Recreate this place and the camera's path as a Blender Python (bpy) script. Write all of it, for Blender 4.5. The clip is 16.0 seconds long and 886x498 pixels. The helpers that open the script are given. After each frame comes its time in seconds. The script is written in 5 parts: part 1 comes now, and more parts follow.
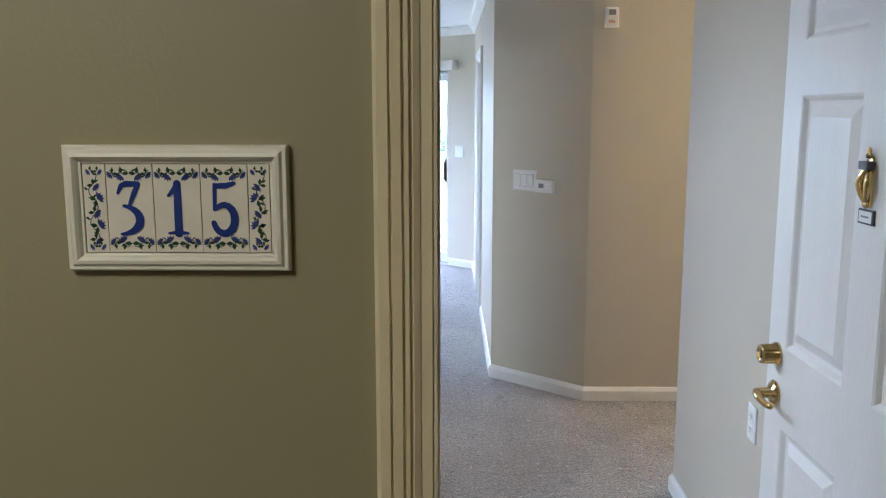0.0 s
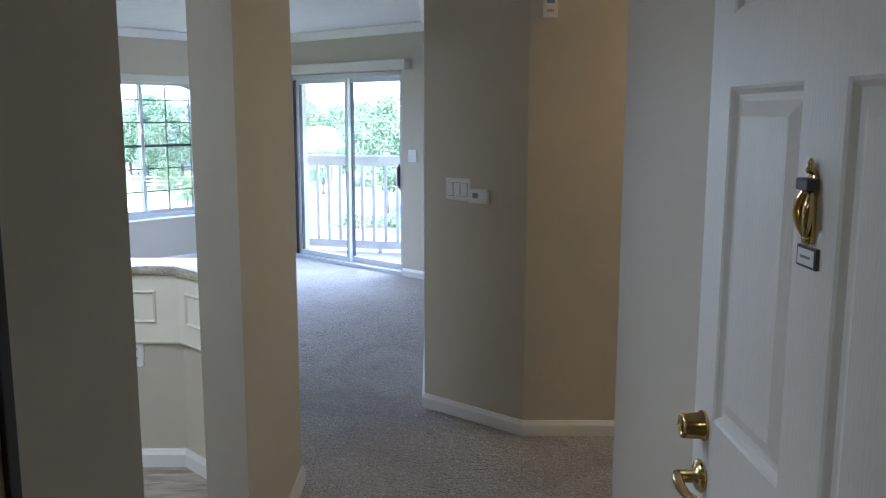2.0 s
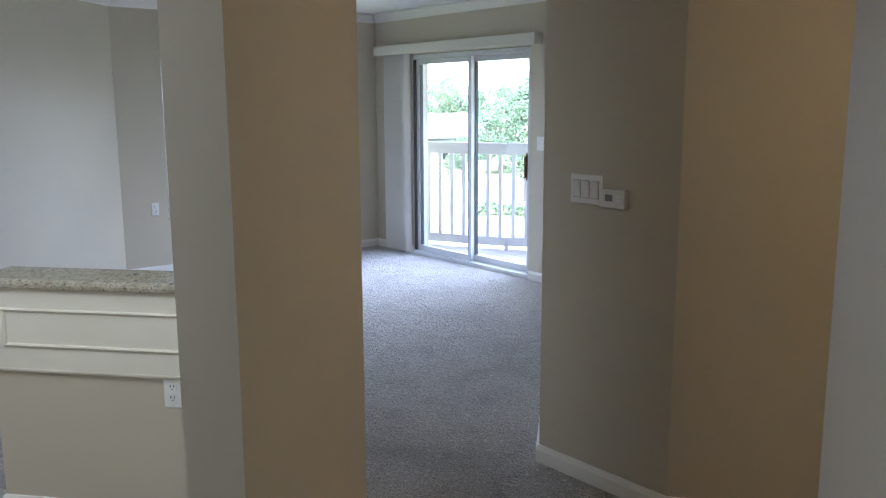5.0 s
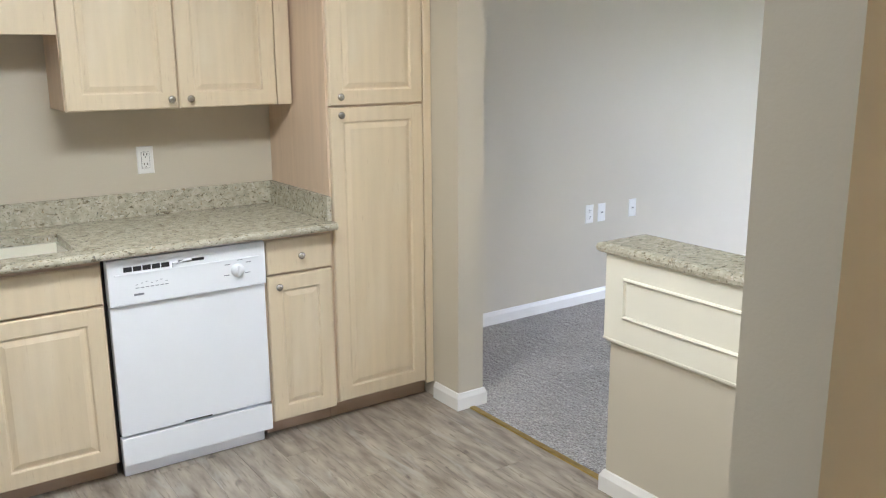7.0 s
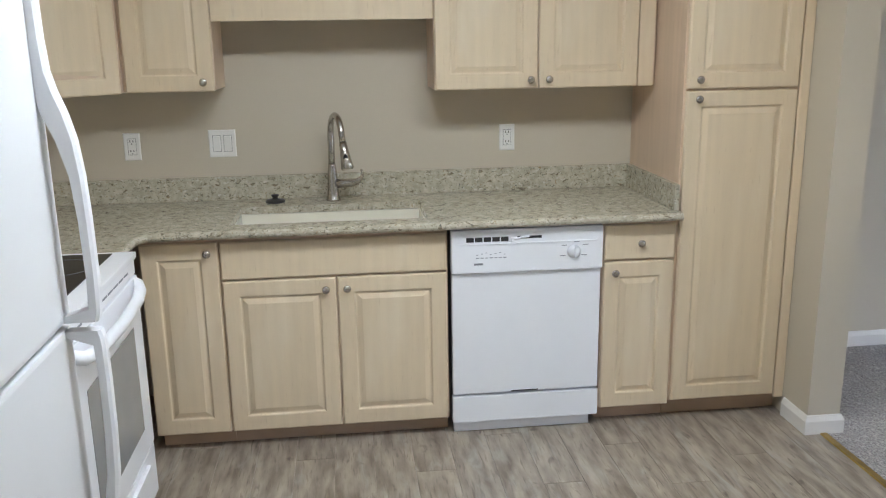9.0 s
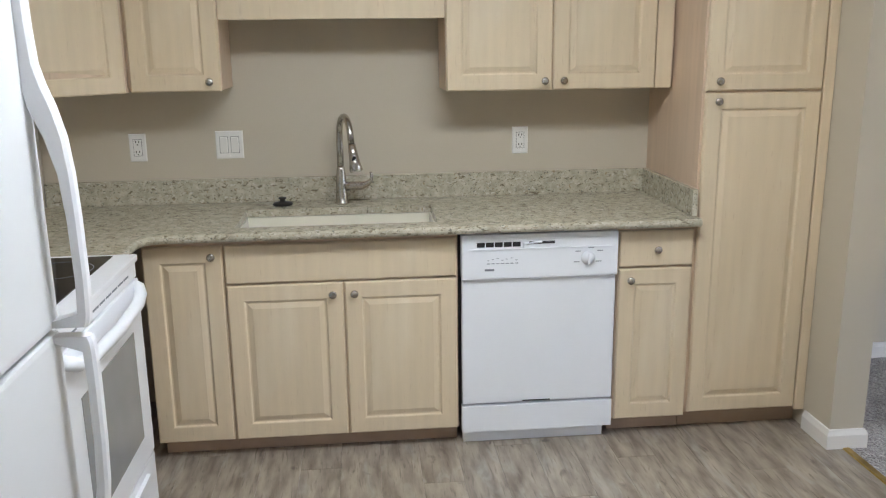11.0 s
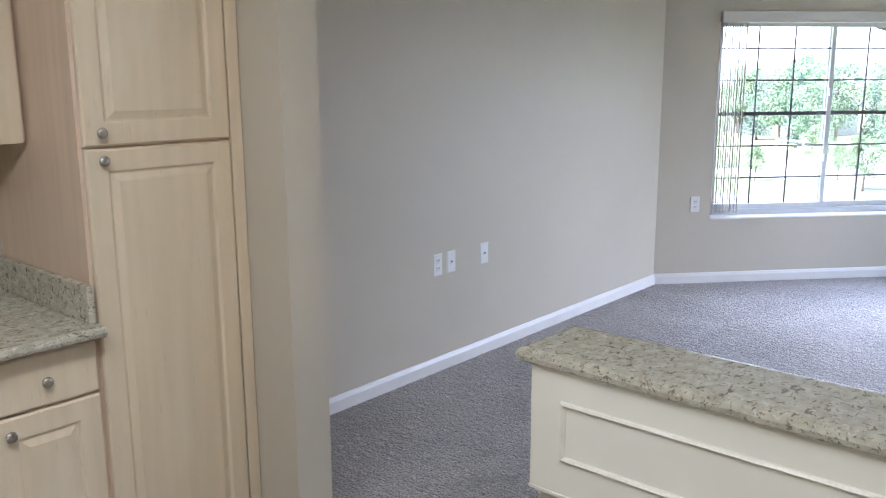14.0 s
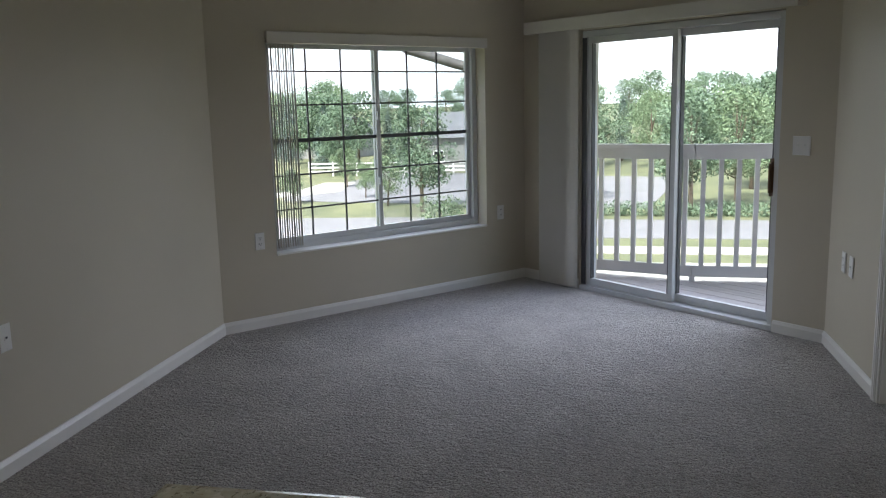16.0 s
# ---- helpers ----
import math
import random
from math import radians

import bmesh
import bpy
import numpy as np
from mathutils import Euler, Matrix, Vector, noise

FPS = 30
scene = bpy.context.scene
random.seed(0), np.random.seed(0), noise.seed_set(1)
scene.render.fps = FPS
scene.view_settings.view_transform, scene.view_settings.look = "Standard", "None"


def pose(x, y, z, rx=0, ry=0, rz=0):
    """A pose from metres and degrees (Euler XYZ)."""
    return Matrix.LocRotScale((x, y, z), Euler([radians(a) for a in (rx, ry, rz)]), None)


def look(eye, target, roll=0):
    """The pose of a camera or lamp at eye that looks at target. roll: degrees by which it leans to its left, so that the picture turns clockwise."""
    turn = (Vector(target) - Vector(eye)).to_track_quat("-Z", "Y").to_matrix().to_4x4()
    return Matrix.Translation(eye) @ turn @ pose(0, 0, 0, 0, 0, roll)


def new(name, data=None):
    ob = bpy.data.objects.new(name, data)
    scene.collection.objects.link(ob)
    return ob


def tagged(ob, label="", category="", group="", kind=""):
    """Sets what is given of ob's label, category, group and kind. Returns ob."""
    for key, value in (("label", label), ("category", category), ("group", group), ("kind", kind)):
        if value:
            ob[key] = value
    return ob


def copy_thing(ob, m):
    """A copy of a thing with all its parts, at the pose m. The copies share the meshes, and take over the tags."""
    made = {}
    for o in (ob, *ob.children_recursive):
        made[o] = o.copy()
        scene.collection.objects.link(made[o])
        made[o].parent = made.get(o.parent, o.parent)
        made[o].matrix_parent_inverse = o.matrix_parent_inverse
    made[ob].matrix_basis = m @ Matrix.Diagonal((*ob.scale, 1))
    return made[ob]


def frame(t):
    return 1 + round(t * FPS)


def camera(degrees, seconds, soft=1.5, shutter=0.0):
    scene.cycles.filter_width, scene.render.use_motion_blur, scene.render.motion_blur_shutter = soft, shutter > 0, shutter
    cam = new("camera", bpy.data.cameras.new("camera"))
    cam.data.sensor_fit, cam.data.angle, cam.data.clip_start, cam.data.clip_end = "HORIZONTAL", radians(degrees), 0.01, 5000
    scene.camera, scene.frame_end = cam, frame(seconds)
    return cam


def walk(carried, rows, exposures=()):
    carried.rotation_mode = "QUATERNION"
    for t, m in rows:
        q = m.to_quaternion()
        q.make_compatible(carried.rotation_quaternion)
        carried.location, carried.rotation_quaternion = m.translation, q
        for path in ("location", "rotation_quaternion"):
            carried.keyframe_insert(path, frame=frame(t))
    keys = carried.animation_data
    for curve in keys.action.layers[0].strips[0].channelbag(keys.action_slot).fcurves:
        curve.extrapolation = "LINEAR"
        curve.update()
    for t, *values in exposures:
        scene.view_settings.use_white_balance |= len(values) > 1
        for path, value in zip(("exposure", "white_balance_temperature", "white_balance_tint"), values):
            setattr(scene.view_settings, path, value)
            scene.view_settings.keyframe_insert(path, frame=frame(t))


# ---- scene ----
cam = camera(55.5, 16.0, soft=1.2)
PATH = [
    (0, (0.337, 0.661, 1.618), (0.308, 2.635, 1.296), 0.0),
    (0.5, (0.391, 0.72, 1.616), (0.415, 2.694, 1.291), -0.4),
    (1, (0.524, 0.848, 1.621), (0.542, 2.822, 1.3), -0.3),
    (1.5, (0.624, 0.984, 1.619), (0.623, 2.959, 1.301), -0.0),
    (2, (0.647, 1.186, 1.607), (0.653, 3.161, 1.292), 0.1),
    (2.5, (0.663, 1.358, 1.609), (0.667, 3.332, 1.291), 0.0),
    (3, (0.692, 1.502, 1.594), (0.692, 3.478, 1.28), 0.1),
    (3.2, (0.728, 1.568, 1.593), (0.72, 3.544, 1.283), 0.0),
    (5.3, (0.714, 2.253, 1.572), (0.214, 4.156, 1.213), -0.4),
    (5.5, (0.708, 2.321, 1.574), (0.042, 4.172, 1.216), -0.1),
    (6, (0.662, 2.505, 1.562), (-0.372, 4.173, 1.176), 0.2),
    (6.5, (0.608, 2.683, 1.561), (-0.71, 4.13, 1.147), -0.2),
    (7, (0.571, 2.78, 1.574), (-1.039, 3.881, 1.129), -0.4),
    (7.5, (0.587, 2.887, 1.58), (-1.253, 3.52, 1.118), 0.0),
    (8, (0.617, 3.008, 1.568), (-1.282, 3.44, 1.113), -0.1),
    (8.5, (0.603, 3.029, 1.579), (-1.315, 3.342, 1.108), -0.6),
    (9, (0.605, 3.051, 1.582), (-1.323, 3.268, 1.099), -0.9),
    (9.2, (0.6, 3.015, 1.595), (-1.327, 3.231, 1.105), -0.8),
    (11.5, (0.442, 3.085, 1.551), (-1.495, 3.265, 1.084), -0.7),
    (12, (0.275, 3.064, 1.548), (-1.641, 3.422, 1.1), -0.8),
    (12.5, (0.13, 3.071, 1.542), (-1.746, 3.616, 1.113), -0.4),
    (13, (-0.05, 3.152, 1.562), (-1.839, 3.947, 1.15), -0.5),
    (13.5, (-0.186, 3.232, 1.559), (-1.805, 4.335, 1.154), 0.4),
    (14, (-0.376, 3.33, 1.559), (-1.679, 4.794, 1.158), -0.3),
    (14.5, (-0.509, 3.438, 1.554), (-1.503, 5.127, 1.153), -0.7),
    (15, (-0.629, 3.624, 1.543), (-1.411, 5.427, 1.173), -1.0),
    (15.5, (-0.707, 3.778, 1.537), (-1.308, 5.649, 1.165), -0.9),
    (16, (-0.803, 3.929, 1.535), (-1.182, 5.861, 1.186), -1.3),
]
EXPOSURES = [(0, 4.02, 5000, 10), (0.5, 3.78, 4900, 10), (1.0, 3.35, 4850, 9), (1.5, 3.05, 5000, 9), (2.0, 2.82, 5150, 9), (3.0, 2.58, 5350, 9), (5.5, 2.70, 5500, 9), (6.0, 2.58, 5550, 9), (6.5, 3.35, 5850, 10), (7.0, 3.58, 5950, 9), (7.5, 3.60, 5800, 9),
             (8.5, 3.50, 5850, 9), (9.0, 3.22, 5850, 9), (11.5, 3.22, 5950, 10), (12.0, 3.52, 5850, 9), (13.0, 3.50, 5700, 9), (13.5, 3.42, 5700, 10), (14.0, 3.05, 5700, 13), (14.5, 2.15, 5850, 11), (15.2, 1.54, 6300, 10), (16, 1.18, 6400, 8)]
walk(cam, [(t, look(eye, goal, roll)) for t, eye, goal, roll in PATH], EXPOSURES)

# ---- world, sun, sky light at the openings ----
world = bpy.data.worlds.new("sky")
scene.world = world
world.use_nodes = True
wn = world.node_tree.nodes
sky = wn.new("ShaderNodeTexSky")
sky.sky_type, sky.sun_disc = 'NISHITA', False
sky.sun_elevation, sky.sun_rotation = radians(50), radians(200)
sky.air_density, sky.dust_density = 1.0, 3.0
wn["Background"].inputs["Strength"].default_value = 0.15
world.node_tree.links.new(sky.outputs[0], wn["Background"].inputs["Color"])


def lamp(name, kind, power, m, color, sx=0.1, sy=0.1):
    d = bpy.data.lights.new(name, kind)
    d.energy, d.color = power, color
    if kind == "AREA":
        d.shape, d.size, d.size_y = "RECTANGLE", sx, sy
    ob = new(name, d)
    ob.matrix_world = m
    return ob


sun = lamp("sun", "SUN", 5.0, look((0, 0, 0), (0.21, 0.60, -0.77)), (1, 0.97, 0.92))
sun.data.angle = radians(0.6)

# plan corners of the living room's slanted walls
W0, W1, W2 = Vector((-3.33, 9.06)), Vector((-1.49, 11.13)), Vector((0.53, 9.31))
D0, D1 = Vector((0.56, 5.69)), Vector((1.067, 5.262))
CEIL = 2.47
U1, U2 = (W1 - W0).normalized(), (W2 - W1).normalized()
A1, A2 = math.degrees(math.atan2(U1.y, U1.x)), math.degrees(math.atan2(U2.y, U2.x))
N1, N2 = Vector((U1.y, -U1.x)), Vector((U2.y, -U2.x))       # into the room


def on1(s, d=0.0):
    return W0 + U1 * s + N1 * d


def on2(s, d=0.0):
    return W1 + U2 * s + N2 * d


def v3(p, z):
    return Vector((p.x, p.y, z))


SKYC = (0.74, 0.785, 1.08)
p = on1(1.38, -0.32)
lamp("window_skylight", "AREA", 3.3, look(v3(p, 1.4), v3(p + N1, 0.55)), SKYC, 1.85, 1.5).data.spread = radians(110)
p = on2(1.5, -0.35)
lamp("slider_skylight", "AREA", 5.9, look(v3(p, 1.15), v3(p + N2, 0.25)), SKYC, 1.7, 1.9).data.spread = radians(100)
lamp("kitchen_ceiling_light", "AREA", 3.45, look((-1.25, 3.42, 2.38), (-1.25, 3.42, 0)), (0.96, 0.985, 1.0), 0.45, 1.2)
hall_lamp = lamp("hall_ceiling_light", "POINT", 4.5, pose(3.15, 5.08, 2.24), (1, 0.75, 0.46))
hall_lamp.data.shadow_soft_size = 0.1
lamp("corridor_ceiling_light", "AREA", 0.9, look((-0.5, 0.45, 2.38), (-0.5, 0.45, 0)), (1, 0.80, 0.47), 0.5, 0.5)


# ---- materials ----
def material(name, color, rough=0.6, metal=0.0, spread=0.06, scale=6.0, bump=0.05, bump_scale=220.0, coat=0.0, stretch=(1, 1, 1), color2=None):
    m = bpy.data.materials.new(name)
    m.use_nodes = True
    n, l = m.node_tree.nodes, m.node_tree.links
    b = n["Principled BSDF"]
    b.inputs["Roughness"].default_value, b.inputs["Metallic"].default_value = rough, metal
    b.inputs["Coat Weight"].default_value = coat
    tc = n.new("ShaderNodeTexCoord")
    mp = n.new("ShaderNodeMapping")
    mp.inputs["Scale"].default_value = stretch
    l.new(tc.outputs["Object"], mp.inputs[0])
    no = n.new("ShaderNodeTexNoise")
    no.inputs["Scale"].default_value, no.inputs["Detail"].default_value = scale, 5
    l.new(mp.outputs[0], no.inputs["Vector"])
    ra = n.new("ShaderNodeValToRGB")
    c2 = color2 or [min(1, c * (1 + spread)) for c in color]
    ra.color_ramp.elements[0].position, ra.color_ramp.elements[1].position = 0.3, 0.7
    ra.color_ramp.elements[0].color = (*[c * (1 - spread) for c in color], 1)
    ra.color_ramp.elements[1].color = (*c2, 1)
    l.new(no.outputs["Fac"], ra.inputs[0])
    l.new(ra.outputs[0], b.inputs["Base Color"])
    if bump:
        n2 = n.new("ShaderNodeTexNoise")
        n2.inputs["Scale"].default_value, n2.inputs["Detail"].default_value = bump_scale, 3
        l.new(mp.outputs[0], n2.inputs["Vector"])
        bu = n.new("ShaderNodeBump")
        bu.inputs["Strength"].default_value, bu.inputs["Distance"].default_value = bump, 0.004
        l.new(n2.outputs["Fac"], bu.inputs["Height"])
        l.new(bu.outputs[0], b.inputs["Normal"])
    return m


wall_paint = material("greige_wall_paint", (0.558, 0.503, 0.40), 0.55, spread=0.02, scale=1.5, bump=0.10, bump_scale=160)
olive_paint = material("olive_wall_paint", (0.325, 0.292, 0.17), 0.5, spread=0.03, scale=1.5, bump=0.10, bump_scale=160)
ceiling_paint = material("ceiling_paint", (0.78, 0.77, 0.75), 0.8, spread=0.02, bump=0.2, bump_scale=90)
trim_paint = material("white_trim_paint", (0.80, 0.78, 0.74), 0.35, spread=0.02, bump=0.02)
cream_paint = material("cream_trim_paint", (0.76, 0.65, 0.43), 0.35, spread=0.04, scale=9, bump=0.04)
panel_paint = material("ivory_panel_paint", (0.80, 0.76, 0.64), 0.4, spread=0.02, bump=0.03)
door_paint = material("embossed_white_door", (0.80, 0.78, 0.74), 0.38, spread=0.02, scale=4, bump=0.22, bump_scale=60, stretch=(1, 3.2, 0.35))
maple = material("pale_maple", (0.69, 0.575, 0.405), 0.38, spread=0.04, scale=14, bump=0.05, bump_scale=60, stretch=(2, 2, 0.12))
maple_side = material("maple_panel", (0.64, 0.495, 0.36), 0.45, spread=0.06, scale=14, bump=0.04, bump_scale=60, stretch=(2, 2, 0.12))
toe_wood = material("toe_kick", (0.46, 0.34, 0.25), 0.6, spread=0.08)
enamel = material("white_enamel", (0.85, 0.87, 0.91), 0.28, spread=0.01, bump=0.02, bump_scale=300)
fridge_white = material("textured_white_enamel", (0.74, 0.755, 0.78), 0.33, spread=0.01, bump=0.06, bump_scale=420)
plastic_white = material("white_plastic", (0.80, 0.79, 0.76), 0.35, spread=0.01, bump=0)
ink_grey = material("grey_ink", (0.22, 0.24, 0.28), 0.5, bump=0)
slot_black = material("dark_slot", (0.015, 0.015, 0.017), 0.5, bump=0)
rubber = material("black_rubber", (0.014, 0.014, 0.015), 0.45, bump=0.03)
nickel = material("brushed_nickel", (0.50, 0.475, 0.44), 0.26, 1.0, spread=0.05, scale=50, bump=0.02)
brass = material("polished_brass", (0.70, 0.53, 0.24), 0.16, 1.0, spread=0.05, scale=30, bump=0.01)
aged_brass = material("brass_threshold", (0.50, 0.36, 0.13), 0.38, 1.0, spread=0.1, scale=30)
alu = material("white_window_frame", (0.62, 0.63, 0.63), 0.4, spread=0.03, bump=0.02)
bronze = material("dark_window_gasket", (0.06, 0.06, 0.065), 0.45, bump=0)
ceramic_white = material("glazed_tile", (0.78, 0.72, 0.61), 0.16, spread=0.03, scale=40, bump=0.02, coat=0.3)
sink_white = material("biscuit_sink", (0.80, 0.77, 0.66), 0.2, spread=0.01, bump=0)
cobalt = material("cobalt_glaze", (0.022, 0.042, 0.22), 0.25, spread=0.2, scale=80, bump=0)
leaf_glaze = material("green_glaze", (0.035, 0.075, 0.05), 0.25, spread=0.2, scale=80, bump=0)
petal_glaze = material("violet_glaze", (0.06, 0.075, 0.25), 0.25, spread=0.3, scale=120, bump=0)
slat_vinyl = material("vinyl_blind_slat", (0.66, 0.63, 0.57), 0.5, spread=0.02, bump=0.05)
balcony_paint = material("balcony_white_paint", (0.55, 0.53, 0.55), 0.55, spread=0.06, scale=8)
deck_wood = material("weathered_deck", (0.46, 0.41, 0.42), 0.7, spread=0.15, scale=10, bump=0.2, bump_scale=60, stretch=(0.15, 2, 2))
asphalt = material("asphalt", (0.20, 0.195, 0.21), 0.9, spread=0.12, scale=0.5, bump=0.1, bump_scale=30)
concrete = material("concrete", (0.42, 0.40, 0.37), 0.9, spread=0.08, scale=0.8, bump=0.1, bump_scale=20)
grass = material("grass", (0.12, 0.14, 0.075), 0.95, spread=0.3, scale=0.35, bump=0.5, bump_scale=8, color2=(0.18, 0.185, 0.095))
bark = material("bark", (0.13, 0.10, 0.075), 0.9, spread=0.25, scale=8, bump=0.5, bump_scale=20)
siding = material("house_siding", (0.26, 0.26, 0.255), 0.8, spread=0.06)
shingle = material("grey_shingles", (0.16, 0.165, 0.18), 0.9, spread=0.2, scale=3)
fence_paint = material("white_fence_paint", (0.7, 0.7, 0.68), 0.6, spread=0.05)
soffit_paint = material("grey_gutter_paint", (0.34, 0.33, 0.33), 0.6, spread=0.05)


gutter_dark = material("dark_gutter_paint", (0.13, 0.125, 0.125), 0.6, spread=0.08)
handle_brown = material("brown_handle", (0.16, 0.09, 0.045), 0.45, spread=0.15)


def leaf_material(name, a, b):
    m = material(name, a, 0.6, spread=0.35, scale=0.9, bump=0, color2=b)
    m.node_tree.nodes["Principled BSDF"].inputs["Subsurface Weight"].default_value = 0.0
    return m


leaf_a = leaf_material("leaves_bright", (0.115, 0.18, 0.085), (0.20, 0.275, 0.155))
leaf_b = leaf_material("leaves_deep", (0.095, 0.16, 0.095), (0.17, 0.245, 0.155))
leaf_c = leaf_material("needles_blue_green", (0.07, 0.12, 0.10), (0.13, 0.185, 0.155))


def add_flecks(m, scale, stretch, lo, hi, col, amount=1.0):
    """Small flecks with a shape of their own, laid over a material's colour."""
    n, l = m.node_tree.nodes, m.node_tree.links
    b = n["Principled BSDF"]
    base = b.inputs["Base Color"].links[0].from_socket
    tc, mp, no, ra, mx = n.new("ShaderNodeTexCoord"), n.new("ShaderNodeMapping"), n.new("ShaderNodeTexNoise"), n.new("ShaderNodeValToRGB"), n.new("ShaderNodeMix")
    mp.inputs["Scale"].default_value = stretch
    no.inputs["Scale"].default_value, no.inputs["Detail"].default_value = scale, 4
    ra.color_ramp.elements[0].position, ra.color_ramp.elements[1].position = lo, hi
    ra.color_ramp.elements[1].color = (amount, amount, amount, 1)
    mx.data_type = 'RGBA'
    mx.inputs[7].default_value = (*col, 1)
    l.new(tc.outputs["Object"], mp.inputs[0])
    l.new(mp.outputs[0], no.inputs["Vector"])
    l.new(no.outputs["Fac"], ra.inputs[0])
    l.new(ra.outputs[0], mx.inputs[0])
    l.new(base, mx.inputs[6])
    l.new(mx.outputs[2], b.inputs["Base Color"])


add_flecks(maple, 90, (1, 1, 0.14), 0.64, 0.74, (0.46, 0.33, 0.20), 0.3)
add_flecks(maple, 7, (1, 1, 0.25), 0.55, 0.8, (0.74, 0.65, 0.50), 0.7)
add_flecks(maple_side, 90, (1, 1, 0.12), 0.63, 0.74, (0.48, 0.33, 0.22), 0.35)
add_flecks(wall_paint, 0.9, (1, 1, 1), 0.52, 0.75, (0.50, 0.457, 0.368), 0.5)


def granite_material():
    m = material("speckled_granite", (0.44, 0.405, 0.305), 0.14, spread=0.12, scale=36, bump=0, color2=(0.57, 0.535, 0.425))
    n, l = m.node_tree.nodes, m.node_tree.links
    b = n["Principled BSDF"]
    base = b.inputs["Base Color"].links[0].from_socket
    tc = n.new("ShaderNodeTexCoord")
    for sc, lo, hi, col, st in ((80, 0.585, 0.66, (0.20, 0.17, 0.115), (1, 0.5, 1.0)), (120, 0.61, 0.67, (0.15, 0.155, 0.13), (0.6, 1, 1)),
                                (66, 0.60, 0.68, (0.62, 0.59, 0.51), (1, 0.7, 1)), (75, 0.65, 0.71, (0.33, 0.25, 0.15), (1, 1, 0.8))):
        mp = n.new("ShaderNodeMapping")
        mp.inputs["Scale"].default_value, mp.inputs["Location"].default_value = st, (sc, sc * 0.7, 0)
        l.new(tc.outputs["Object"], mp.inputs[0])
        no = n.new("ShaderNodeTexNoise")
        no.inputs["Scale"].default_value, no.inputs["Detail"].default_value, no.inputs["Distortion"].default_value = sc, 4, 0.9
        l.new(mp.outputs[0], no.inputs["Vector"])
        ra = n.new("ShaderNodeValToRGB")
        ra.color_ramp.elements[0].position, ra.color_ramp.elements[1].position = lo, hi
        l.new(no.outputs["Fac"], ra.inputs[0])
        mx = n.new("ShaderNodeMix")
        mx.data_type = 'RGBA'
        l.new(ra.outputs[0], mx.inputs[0])
        l.new(base, mx.inputs[6])
        mx.inputs[7].default_value = (*col, 1)
        base = mx.outputs[2]
    l.new(base, b.inputs["Base Color"])
    return m


granite = granite_material()


def carpet_material():
    """Cut pile: tufts, tracked patches where feet and the vacuum have laid the pile, and matted creases."""
    m = material("cut_pile_carpet", (0.36, 0.333, 0.305), 0.95, spread=0.5, scale=120, bump=0, color2=(0.78, 0.73, 0.68))
    n, l = m.node_tree.nodes, m.node_tree.links
    b = n["Principled BSDF"]
    b.inputs["Sheen Weight"].default_value = 0.3
    base = b.inputs["Base Color"].links[0].from_socket
    tc = n.new("ShaderNodeTexCoord")

    def field(scale, stretch, detail, distort):
        mp, no = n.new("ShaderNodeMapping"), n.new("ShaderNodeTexNoise")
        mp.inputs["Scale"].default_value = stretch
        no.inputs["Scale"].default_value, no.inputs["Detail"].default_value, no.inputs["Distortion"].default_value = scale, detail, distort
        l.new(tc.outputs["Object"], mp.inputs[0])
        l.new(mp.outputs[0], no.inputs["Vector"])
        return no.outputs["Fac"]

    ra = n.new("ShaderNodeValToRGB")
    ra.color_ramp.elements[0].position, ra.color_ramp.elements[1].position = 0.36, 0.64
    ra.color_ramp.elements[0].color, ra.color_ramp.elements[1].color = (0.80, 0.80, 0.80, 1), (1, 1, 1, 1)
    l.new(field(2.2, (1, 0.8, 1), 4, 1.2), ra.inputs[0])
    mx = n.new("ShaderNodeMix")
    mx.data_type, mx.blend_type = 'RGBA', 'MULTIPLY'
    mx.inputs[0].default_value = 1
    l.new(base, mx.inputs[6])
    l.new(ra.outputs[0], mx.inputs[7])
    l.new(mx.outputs[2], b.inputs["Base Color"])
    normal = None
    for fac, strength, dist in ((field(95, (1, 1, 1), 3, 0), 1.0, 0.022), (field(30, (1, 1.3, 1), 3, 0.8), 0.9, 0.026), (field(8, (0.8, 1.6, 1), 3, 1.5), 0.5, 0.022)):
        bu = n.new("ShaderNodeBump")
        bu.inputs["Strength"].default_value, bu.inputs["Distance"].default_value = strength, dist
        l.new(fac, bu.inputs["Height"])
        if normal is not None:
            l.new(normal, bu.inputs["Normal"])
        normal = bu.outputs[0]
    l.new(normal, b.inputs["Normal"])
    return m


carpet_mat = carpet_material()
add_flecks(carpet_mat, 55, (1, 1, 1), 0.54, 0.66, (0.17, 0.155, 0.143), 0.5)
add_flecks(carpet_mat, 38, (1, 1, 1), 0.58, 0.70, (0.78, 0.74, 0.70), 0.7)
add_flecks(carpet_mat, 11, (1, 0.45, 1), 0.60, 0.68, (0.24, 0.22, 0.20), 0.4)


